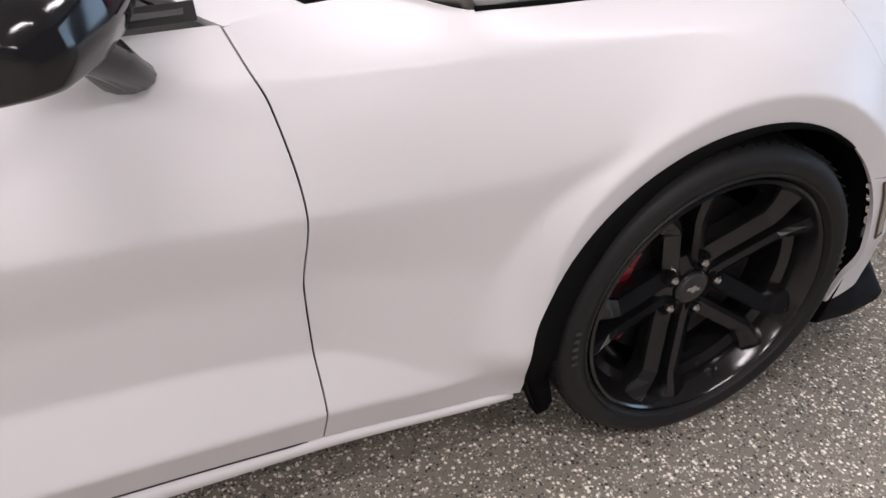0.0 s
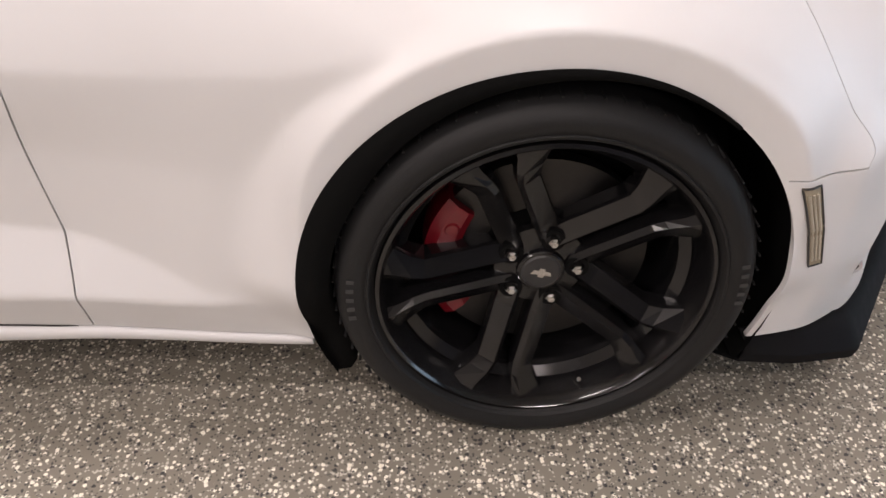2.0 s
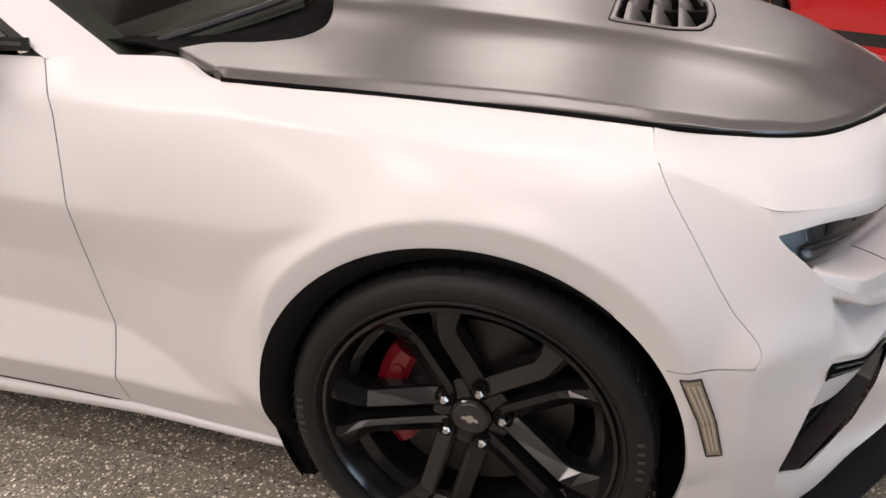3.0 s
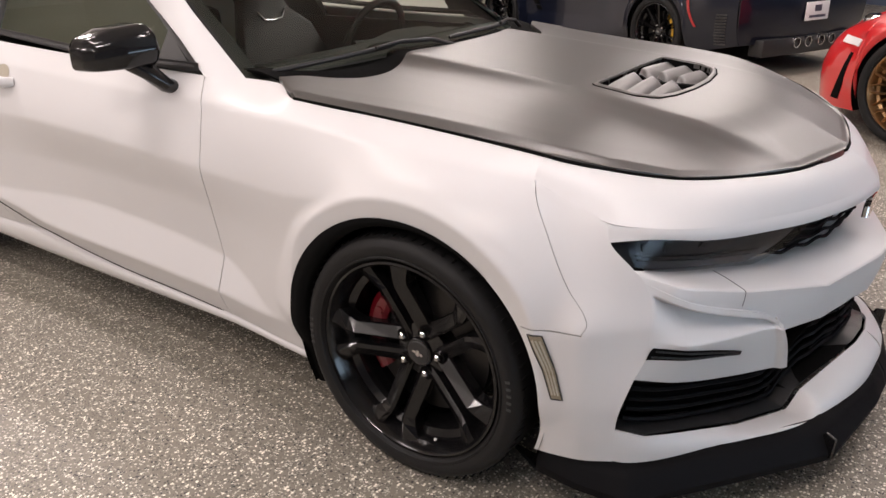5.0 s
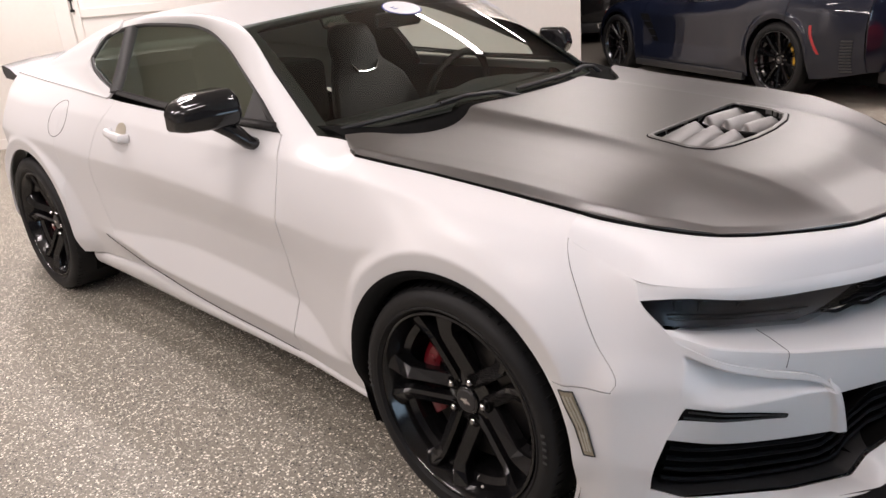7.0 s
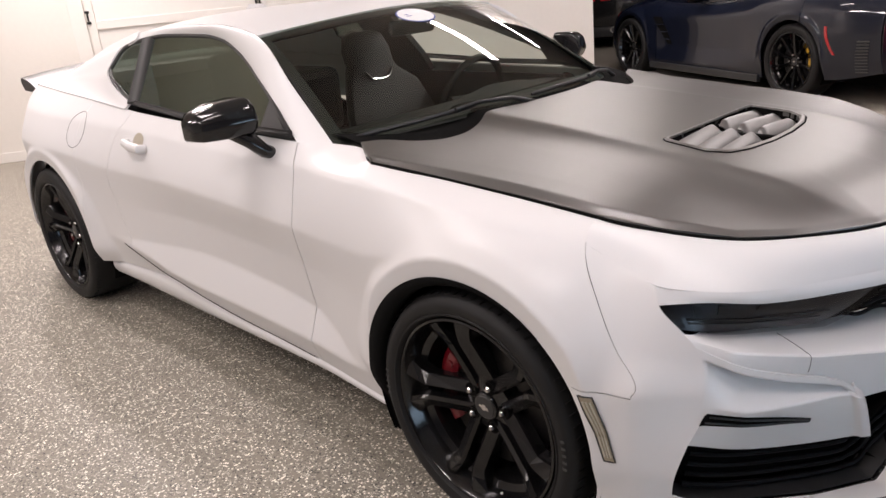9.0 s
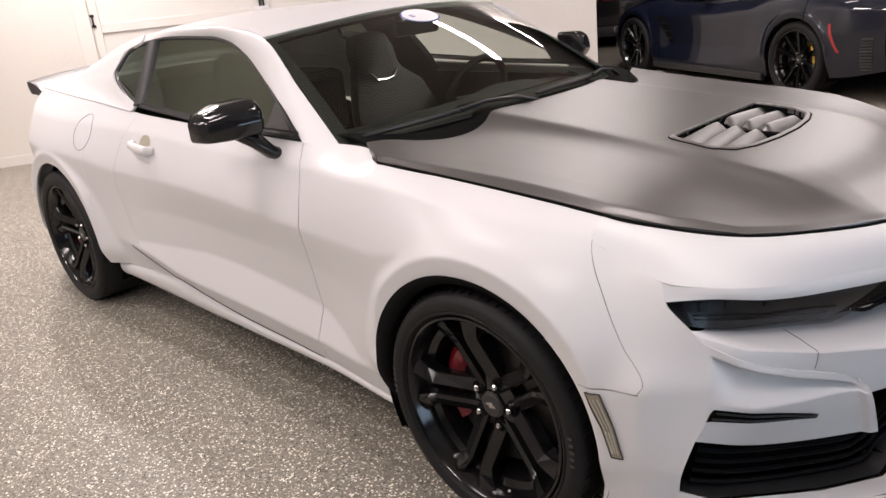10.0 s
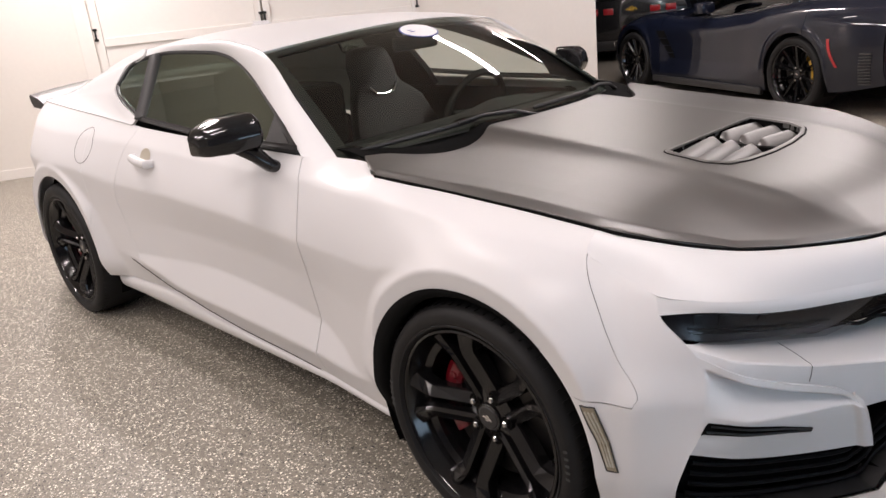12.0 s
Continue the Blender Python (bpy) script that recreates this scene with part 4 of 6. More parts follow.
    for g, flip in ((slanted, False), (mirrored(slanted), True)):
        lamp = link("headlamp", *grid_mesh(g, flip), LAMP_LENS, car, "slim dark headlamp with clear lens", thick=0.0)
        inner = slanted + np.array((-0.020, 0.006, 0))
        inner = mirrored(inner) if flip else inner
        link("bezel", *grid_mesh(inner, flip), LAMP_DARK, lamp, thick=0.003)
        for a, b, t0, t1 in ((4, 6, 4, 6), (7, 9, 4, 6), (12, 14, 5, 6)):
            p = inner[t0 : t1 + 1, a:b] + np.array((0.006, 0, 0))
            link("reflector", *grid_mesh(p, flip), DISC_STEEL, lamp, "bright lamp reflector", thick=0.004)
        for n, row in enumerate((2, 3)):
            bm = bmesh.new()
            tube(bm, [Vector(inner[row, k]) + Vector((0.004, 0, 0)) for k in range(3, cut - 4)], 0.0022, 6)
            part("light_bar", bm, DISC_STEEL if n else TRIM_BLACK, lamp)
    for flip in (False, True):
        g = mirrored(lens) if flip else lens
        for row in (1.4, 3.2, 5.0, 6.6):
            a, t = int(row), row - int(row)
            pts = [Vector(g[a, k] * (1 - t) + g[a + 1, k] * t) + Vector((-0.02, 0, 0.004 * math.sin(k * 0.9))) for k in range(28 + int(row * 1.7), 60)]
            bm = bmesh.new()
            tube(bm, pts, 0.0045, 6)
            part("grille_bar", bm, GRILLE_BLACK, car, "black upper grille bar")
    bm = bmesh.new()
    prism(bm, [(-0.085, -0.016), (-0.03, -0.016), (-0.03, -0.028), (0.03, -0.028), (0.03, -0.016), (0.085, -0.016), (0.07, 0.016), (0.03, 0.016), (0.03, 0.028), (-0.03, 0.028), (-0.03, 0.016), (-0.07, 0.016)], 0.014, pose(0.862, 0, 0.642, 90, 0, 90))
    bmesh.ops.bevel(bm, geom=bm.edges[:], offset=0.003, segments=1, affect="EDGES")
    part("grille_emblem", bm, CHROME, car, "plain chrome emblem in the upper grille")
    # ledge under the lamps and the bumper bar
    ledge = np.stack([line(right(BAR_TOP, -0.004, 0, 0.004), 60, True) * (1 - t) + line(right(LAMP_LOW, -0.06), 60) * t + np.array((0, 0, 0.004 * math.sin(math.pi * t))) for t in np.linspace(0, 1, 10)])
    meet_corner(ledge)
    both_sides("bumper_ledge", ledge, WHITE_PAINT, car, "white ledge below the headlamps", 0.006)
    bar_low = right([FANG_TOP[0], FANG_TOP[1], FANG_TOP[2], FANG_TOP[3], (0.775, 0.47, 0.44)] + BAR_LOW[1:], -0.006, 0, 0)
    bar = np.stack([line(bar_low, 80, True) * (1 - t) + line(right(BAR_TOP), 80, True) * t + np.array((0.002, 0, 0)) * math.sin(math.pi * t) for t in np.linspace(0, 1, 14)])
    meet_corner(bar, 0.0, 12)
    both_sides("bumper_bar", bar, WHITE_PAINT, car, "white bumper bar", 0.008)
    for s in (-1, 1):
        run = [ledge[j, 18] + np.array((0.0006, 0, 0.0008)) for j in (6, 5, 4, 3, 2, 1, 0)] + [bar[j, 24] + np.array((0.0012, 0, 0)) for j in (13, 11, 9, 7, 5, 3)]
        bm = bmesh.new()
        tube(bm, [Vector((p[0], p[1] if s < 0 else -p[1], p[2])) for p in run], 0.0006, 6)
        part("bumper_seam", bm, DISC_STEEL, car, "thin grey seam across the bumper")
    edge_up = np.stack([line(right(BAR_TOP), 60, True), line(right(BAR_TOP, -0.004, 0, 0.004), 60, True)])
    meet_corner(edge_up)
    both_sides("bar_edge", edge_up, WHITE_PAINT, car, "rounded edge of the bumper bar", 0.004)
    # outer bumper wings with their dark slot
    low = right(FANG_LOW)
    top = right(FANG_TOP[:4]) + [(0.765, -0.500, 0.490)]
    left = [on_flank(CORNER_FRONT(z), z) for z in np.linspace(0.438, 0.65, 8)]
    g = coons(low, top, left, [low[-1], (0.782, -0.466, 0.42), top[-1]], 80, 60, (0, 0, 0))
    for j in range(60):
        for i in range(80):
            u, v = i / 79, j / 59
            crease = 0.42 + 0.40 * u
            deep = 0.052 * min(1, max(0, u - 0.02) * 5) * (1 - u) ** 0.8
            up = min(1, max(0, (v - crease) / max(0.87 - crease, 0.04)))
            back = up**0.9 if v < 0.87 else max(0.0, 1 - (v - 0.87) / 0.03)
            ridge = max(min(1, max(0, (v - 0.87) / 0.03)) * min(1, u * 4), min(1, max(0, (u - 0.93) / 0.02)))
            proud = 0.022 * min(1, u * 5) * (1 - 0.5 * u) * (v / crease if v < crease else 1 - up)
            g[j, i] += np.array((0.92, -0.39, 0)) * proud
            g[j, i] += np.array((-0.92, 0.39, 0)) * deep * back + np.array((0.010, -0.004, 0)) * ridge
    for gg, flip in ((g, False), (mirrored(g), True)):
        wing = link("bumper_wing", *grid_mesh(gg, flip), WHITE_PAINT, car, "white bumper wing with a dark slot", thick=0.010)
        flat_g = g.reshape(-1, 3)

        def wing_at(y, z):
            d = (flat_g[:, 1] - y) ** 2 + (flat_g[:, 2] - z) ** 2
            near = np.argsort(d)[:6]
            k = 1 / (d[near] + 1e-6)
            return float((flat_g[near, 0] * k).sum() / k.sum())

        side = -1 if flip else 1
        slot = []
        for v in np.linspace(0, 1, 5):
            row = []
            for u in np.linspace(0, 1, 34):
                low_e, top_e = (-0.832 + 0.230 * u, 0.486 - 0.054 * u), (-0.815 + 0.213 * u, 0.510 - 0.069 * u + 0.004 * math.sin(math.pi * u))
                y, z = low_e[0] * (1 - v) + top_e[0] * v, low_e[1] * (1 - v) + top_e[1] * v
                row.append((wing_at(y, z) + 0.003, y * side, z))
            slot.append(row)
        slot = np.array(slot)
        n = slot.shape[1]
        link("slot", *grid_mesh(slot, flip), DARK_CAVITY, wing, "dark air slot", thick=0.002)
        for a in (1, 3):
            bm = bmesh.new()
            tube(bm, [Vector(slot[a, k]) + Vector((0.002, 0, 0)) for k in range(1, n - 1)], 0.0022, 6)
            part("slot_fin", bm, DISC_STEEL, wing)
    end = line(g[::-1, -1], 14, True)
    tip = np.stack([end, end + np.array((-0.012, 0.035, 0))])
    both_sides("wing_return", tip, WHITE_PAINT, car, "white edge of the bumper wing", 0.004)
    # lower opening: dark cavity, bars, white lower lip, splitter
    open_top = right(FANG_LOW + [(0.80, 0.40, 0.36)] + BAR_LOW[1:], -0.012)
    open_low = right(OPEN_LOW, -0.012)
    cav = [np.stack([line(open_low, 80) , line(open_low, 80) + np.array((-0.10, 0.02, 0.0))]), np.stack([line(open_low, 80) + np.array((-0.10, 0.02, 0)), line(open_top, 80) + np.array((-0.10, 0.02, 0))]), np.stack([line(open_top, 80) + np.array((-0.10, 0.02, 0)), line(open_top, 80)])]
    for c in cav:
        both_sides("grille_cavity", c, DARK_CAVITY, car, "black cavity of the lower grille", 0.002)
    lo, hi = line(open_low, 120), line(open_top, 120)
    for t in (0.18, 0.36, 0.54, 0.72, 0.90):
        for flip in (False, True):
            row = lo * (1 - t) + hi * t
            pts = [Vector((p[0] - 0.035, p[1] + 0.01, p[2] + (0.008 * (abs((k % 12) - 6) / 6 - 0.5) if k > 62 else 0))) for k, p in enumerate(row)][7:]
            if flip:
                pts = [Vector((p.x, -p.y, p.z)) for p in pts]
            bm = bmesh.new()
            tube(bm, pts, 0.006 if t < 0.8 else 0.008, 6, 1.0)
            part("grille_bar", bm, GRILLE_BLACK, car, "black lower grille bar")
    apron = np.stack([line(right(OPEN_LOW, -0.010, 0, 0.004), 80, True), line(right(OPEN_LOW, -0.065, -0.02, 0.012), 80, True)])
    both_sides("grille_apron", apron, TRIM_BLACK, car, "black apron at the foot of the grille", 0.003)
    top_lip, low_lip = line(right(OPEN_LOW), 90, True), line(right(LIP_LOW), 90)
    g = np.stack([low_lip * (1 - t) + top_lip * t + np.array((0.022, -0.006, 0.004)) * math.sin(math.pi * t) * np.linspace(0.1, 1, 90)[:, None] for t in np.linspace(0, 1, 14)])
    meet_corner(g, 0.0, 6)
    both_sides("lower_lip", g, WHITE_PAINT, car, "white lower bumper lip", 0.006)
    s1 = right([(0.352, 0.885, 0.212), (0.47, 0.868, 0.208), (0.548, 0.835, 0.205), (0.70, 0.652, 0.196), (0.875, 0.39, 0.19), (0.962, 0.09, 0.19), (0.967, 0.0, 0.19)])
    s2 = right([(0.365, 0.90, 0.165), (0.47, 0.895, 0.150), (0.59, 0.872, 0.138), (0.74, 0.67, 0.128), (0.938, 0.40, 0.115), (0.995, 0.10, 0.125), (1.0, 0.0, 0.125)])
    a, b = line(s1, 80, True), line(s2, 80, True)
    split = np.stack([a, a * 0.5 + b * 0.5 + np.array((0.004, 0, 0.004)), b, b + np.array((-0.004, 0.003, -0.022)), b + np.array((-0.10, 0.06, -0.022))])
    both_sides("splitter", split[::-1], GRILLE_BLACK, car, "black front splitter", 0.006, auto=25)
    for s in (-1, 1):
        bm = bmesh.new()
        prism(bm, [(-0.05, -0.02), (0.012, -0.03), (0.016, 0.03), (-0.012, 0.034)], 0.008, pose(0.925, s * 0.405, 0.135, 90, 0, 32 * s))
        part("splitter_fin", bm, GLOSS_BLACK, car, "small splitter end fin")
    for s in (-1, 1):
        rows = []
        for a in np.linspace(50, 196, 50):
            c, n = math.cos(radians(a)), math.sin(radians(a))
            wide = 0.0005 + 0.035 * min(1.0, max(0.0, (a - 50) / 95)) ** 1.5
            ro = 0.3805 + 0.009 * min(1.0, max(0.0, (a - 95) / 55))
            out = FLANK_W(ro * c, 0.338 + ro * n) + 0.0015
            rows.append([(r * c, s * (out - d), 0.338 + r * n) for r, d in ((ro + 0.0005, 0.02), (ro, 0.0), (0.3800 - wide, 0.002), (0.3800 - wide, 0.03))])
        x0, y0, z0 = rows[-1][1]
        for k in (1, 2, 3, 4, 5):
            t = k / 5
            rows.append([(x + 0.028 * t, y, z - 0.085 * t) if n < 2 else (x + (0.018 if k < 5 else 0.004) * t, y, z - 0.095 * t) for n, (x, y, z) in enumerate(rows[49])])
        link("arch_flap", *grid_mesh(np.array(rows), s > 0), DARK_CAVITY, car, "black rubber flap along the wheel arch", thick=0.004)
    # side marker lamps
    for s in (-1, 1):
        zs = np.linspace(0.378, 0.531, 14)
        g = np.array([[(x0, s * (FLANK_W(x0, z) + 0.0035), z) for x0 in np.linspace(np.interp(z, [0.378, 0.45, 0.531], [0.409, 0.388, 0.353]), np.interp(z, [0.378, 0.45, 0.531], [0.433, 0.415, 0.384]), 5)] for z in zs])
        marker = link("side_marker", *grid_mesh(g, s > 0), MARKER, car, "smoked amber side marker lamp", thick=0.005)
        for c in (1, 2, 3):
            bm = bmesh.new()
            tube(bm, [Vector(g[k, c]) + Vector((0, s * 0.001, 0)) for k in range(1, 13)], 0.0024, 6)
            part("reflector_rib", bm, RIB_AND_SHADE, marker)
        bm = bmesh.new()
        ring = [Vector(p) for p in list(g[0]) + list(g[1:, -1]) + list(g[-1, ::-1][1:]) + list(g[::-1, 0][1:])]
        tube(bm, ring, 0.0018, 6)
        part("bezel", bm, TRIM_BLACK, marker)
    build_hood(car)
    build_cabin(car)
    # wheels and what is behind them
    wheel_liner(car, 0.0, 0.338, 0.392, 0.905, 0.60)
    wheel_liner(car, -2.812, 0.345, 0.398, 0.86, 0.58)
    for x, s, r, wide, y in ((0.0, -1, 0.338, 0.285, 0.922), (0.0, 1, 0.338, 0.285, 0.922), (-2.812, -1, 0.345, 0.305, 0.928), (-2.812, 1, 0.345, 0.305, 0.928)):
        turn = 109.5 if x == 0 else 98.0
        build_wheel(car, pose(x, s * y, r, 0, 0, 0 if s < 0 else 180), r, wide, first_turn=turn, caliper_at=178 if s < 0 else 2)
    bm = bmesh.new()
    box(bm, -3.7, 0.42, -0.56, 0.56, 0.16, 0.62)
    box(bm, -0.5, 0.42, -0.56, 0.56, 0.62, 0.76)
    box(bm, -2.38, -0.44, -0.80, 0.80, 0.20, 0.30)
    box(bm, -3.7, -2.95, -0.6, 0.6, 0.62, 0.95)
    part("underbody", bm, DARK_CAVITY, car, "dark underbody")
    return car


REAR_HALF = [(-0.56, 0.728), (-0.53, 0.665), (-0.455, 0.59), (-0.412, 0.53), (-0.398, 0.45), (-0.41, 0.37), (-0.425, 0.31), (-0.405, 0.15)]
REAR = [(x, -w) for x, w in REAR_HALF] + [(-0.40, 0.0)] + REAR_HALF[::-1]
VENT_HALF = [(0.172, 0.250), (0.184, 0.264), (0.300, 0.276), (0.352, 0.246), (0.375, 0.175), (0.388, 0.06)]
VENT = [(x, -w) for x, w in VENT_HALF] + [(x, w) for x, w in VENT_HALF[::-1]]


def build_hood(car):
    """Satin black hood with a raised middle and a louvred vent in it."""
    side = HOOD_EDGE[:6]
    rear = REAR
    front = [(x, -w) for x, w, _ in HOOD_EDGE[5:]] + [(x, w) for x, w, _ in HOOD_EDGE[5:-1]][::-1]
    to3 = lambda rows: [(x, y, 0) for x, y in rows]  # noqa: E731
    g = coons(to3(rear), to3(front), [(x, -w, 0) for x, w, _ in side], [(x, w, 0) for x, w, _ in side], 150, 120)
    # closer lines along the chamfered rim
    us = np.r_[np.linspace(0, 0.02, 7), np.linspace(0.02, 0.98, 150)[1:-1], np.linspace(0.98, 1, 7)]
    vs = np.r_[np.linspace(0, 0.97, 120), np.linspace(0.97, 1, 9)[1:]]
    fine = np.zeros((len(vs), len(us), 3))
    rows = np.stack([np.stack([np.interp(us, np.linspace(0, 1, 150), r[:, c]) for c in (0, 1)], 1) for r in g])
    for c in (0, 1):
        for i in range(len(us)):
            fine[:, i, c] = np.interp(vs, np.linspace(0, 1, 120), rows[:, i, c])
    g = fine
    for p in g.reshape(-1, 3):
        p[2] = hood_height(p[0], abs(p[1])) + 0.002
    verts, faces = grid_mesh(g, True)
    keep = []
    for f in faces:
        c = np.mean([verts[k] for k in f], axis=0)
        if not (0.178 < c[0] < float(np.interp(abs(c[1]), [0, 0.06, 0.17, 0.24, 0.27], [0.382, 0.382, 0.368, 0.344, 0.29])) and abs(c[1]) < 0.262):
            keep.append(f)
    hood = link("hood", verts, keep, HOOD_BLACK, car, "satin black hood with a raised middle", thick=0.014)
    # dark gap between the hood's rim and the panels beside it
    bm = bmesh.new()
    run = [Vector(p) + Vector((0.001, 0, -0.002)) for p in line(right(HOOD_EDGE[1:], 0.002, 0.002), 90)]
    tube(bm, run + [Vector((p.x, -p.y, p.z)) for p in run[::-1][1:]], 0.0045, 6)
    part("hood_gap", bm, DARK_CAVITY, hood, "dark gap along the hood's rim")
    outline = line([(*p, 0) for p in VENT + VENT[:1]], 120, True)[:-1]
    c = Vector((0.275, 0, 0))
    bm = bmesh.new()
    rows = []
    for inset, dz in ((-0.004, -0.004), (-0.003, 0.002), (0.001, 0.005), (0.008, 0.005), (0.0105, 0.001)):
        row = []
        for x, y, _ in outline:
            q = (c.x + (x - c.x) * (1 - inset / 0.11), y * (1 - inset / 0.27))
            row.append(bm.verts.new((q[0], q[1], hood_height(x, abs(y)) + 0.002 + dz)))
        rows.append(row)
    for a, b in zip(rows, rows[1:]):
        for k in range(len(a)):
            j = (k + 1) % len(a)
            bm.faces.new((a[k], a[j], b[j], b[k]))
    part("vent_frame", bm, HOOD_BLACK, hood, "satin black frame of the hood vent", True, 40)
    bm = bmesh.new()
    ring = [Vector((c.x + (x - c.x) * 1.04, y * 1.017, hood_height(x, abs(y)) + 0.0015)) for x, y, _ in outline]
    tube(bm, ring + ring[:1], 0.003, 6)
    part("vent_gap", bm, DARK_CAVITY, hood, "dark gap round the vent frame")
    bm = bmesh.new()
    walls = []
    for dz in (0.001, -0.06):
        walls.append([bm.verts.new((c.x + (x - c.x) * (1 - 0.0103 / 0.11), y * (1 - 0.0103 / 0.27), hood_height(x, abs(y)) + dz)) for x, y, _ in outline])
    for k in range(len(outline)):
        j = (k + 1) % len(outline)
        bm.faces.new((walls[0][k], walls[0][j], walls[1][j], walls[1][k]))
    bm.faces.new(walls[1])
    part("vent_cavity", bm, DARK_CAVITY, hood)
    for n in range(3):
        for s in (-1, 1):
            x0 = 0.196 + n * 0.058
            reach = (0.252, 0.250, 0.225)[n]
            rows = []
            for t in np.linspace(0, 1, 15):  # across, from the middle outwards
                y = s * (0.014 + (reach - 0.014) * t)
                rise = 0.022 * (1 - (1 - min(1, t / 0.10)) ** 2 * 0.7) * (1 - 0.55 * t**1.6)
                arc = []
                for q in np.linspace(0, 1, 10):  # from the raised rear lip down to the front
                    arc.append((x0 + 0.043 * q, y, hood_height(x0 + 0.043 * q, 0.12) - 0.016 + rise * (1 - q**1.6) - 0.020 * q * q))
                rows.append(arc)
            link("louvre", *grid_mesh(np.array(rows), s < 0), HOOD_BLACK, hood, "curved vent louvre", thick=0.004)
    bm = bmesh.new()
    box(bm, 0.18, 0.385, -0.010, 0.010, 0.87, 0.912, 0.003)
    part("vent_divider", bm, DARK_CAVITY, hood, "dark middle bar of the vent")
    # washer nozzle strip and dark cowl behind the hood
    rear_line = line([(*p, 0) for p in rear], 60)
    g = np.array([[(p[0] + dx, p[1] * k, hood_height(p[0], abs(p[1])) + dz) for p in rear_line] for dx, k, dz in ((0.03, 0.985, -0.03), (-0.02, 0.985, -0.012), (-0.09, 0.985, 0.003), (-0.16, 0.98, 0.006))])
    link("cowl", *grid_mesh(g, True), DARK_CAVITY, car, "black plastic cowl panel", thick=0.006)


def ws_point(t, v):
    """The windshield: t across from -1 (right) to 1, v up."""
    base = np.array((-0.44 - 0.236 * abs(t) ** 2.4, 0.737 * t, 0.992 - 0.040 * abs(t) ** 2))
    top = np.array((-1.10 - 0.108 * abs(t) ** 2.2, 0.613 * t, 1.315 - 0.047 * abs(t) ** 2.2))
    p = base * (1 - v) + top * v
    return p + np.array((0.010, 0, 0.022)) * math.sin(math.pi * v) * (1 - 0.4 * t * t)


ROOF_MID = smooth_curve([-3.45, -3.3, -3.1, -2.7, -2.3, -2.0, -1.6, -1.3, -1.1], [1.055, 1.078, 1.125, 1.235, 1.318, 1.343, 1.349, 1.338, 1.315])
ROOF_EDGE = [(-0.68, 0.742, 0.958), (-0.95, 0.676, 1.115), (-1.208, 0.617, 1.270), (-1.4, 0.585, 1.300), (-1.6, 0.566, 1.314), (-2.0, 0.548, 1.312), (-2.3, 0.542, 1.290), (-2.6, 0.55, 1.235), (-2.9, 0.57, 1.155), (-3.15, 0.60, 1.085), (-3.32, 0.63, 1.050)]
GLASS_TOP = [(-0.845, 0.783, 0.984), (-1.11, 0.688, 1.114), (-1.35, 0.612, 1.209), (-1.518, 0.577, 1.254), (-1.665, 0.564, 1.270), (-2.01, 0.560, 1.275), (-2.256, 0.575, 1.256), (-2.38, 0.602, 1.222), (-2.424, 0.664, 1.14)]
GLASS_LOW = [(-0.845, 0.783, 0.984), (-1.295, 0.786, 0.987), (-1.567, 0.778, 1.000), (-2.045, 0.757, 1.024), (-2.356, 0.694, 1.104), (-2.424, 0.664, 1.14)]


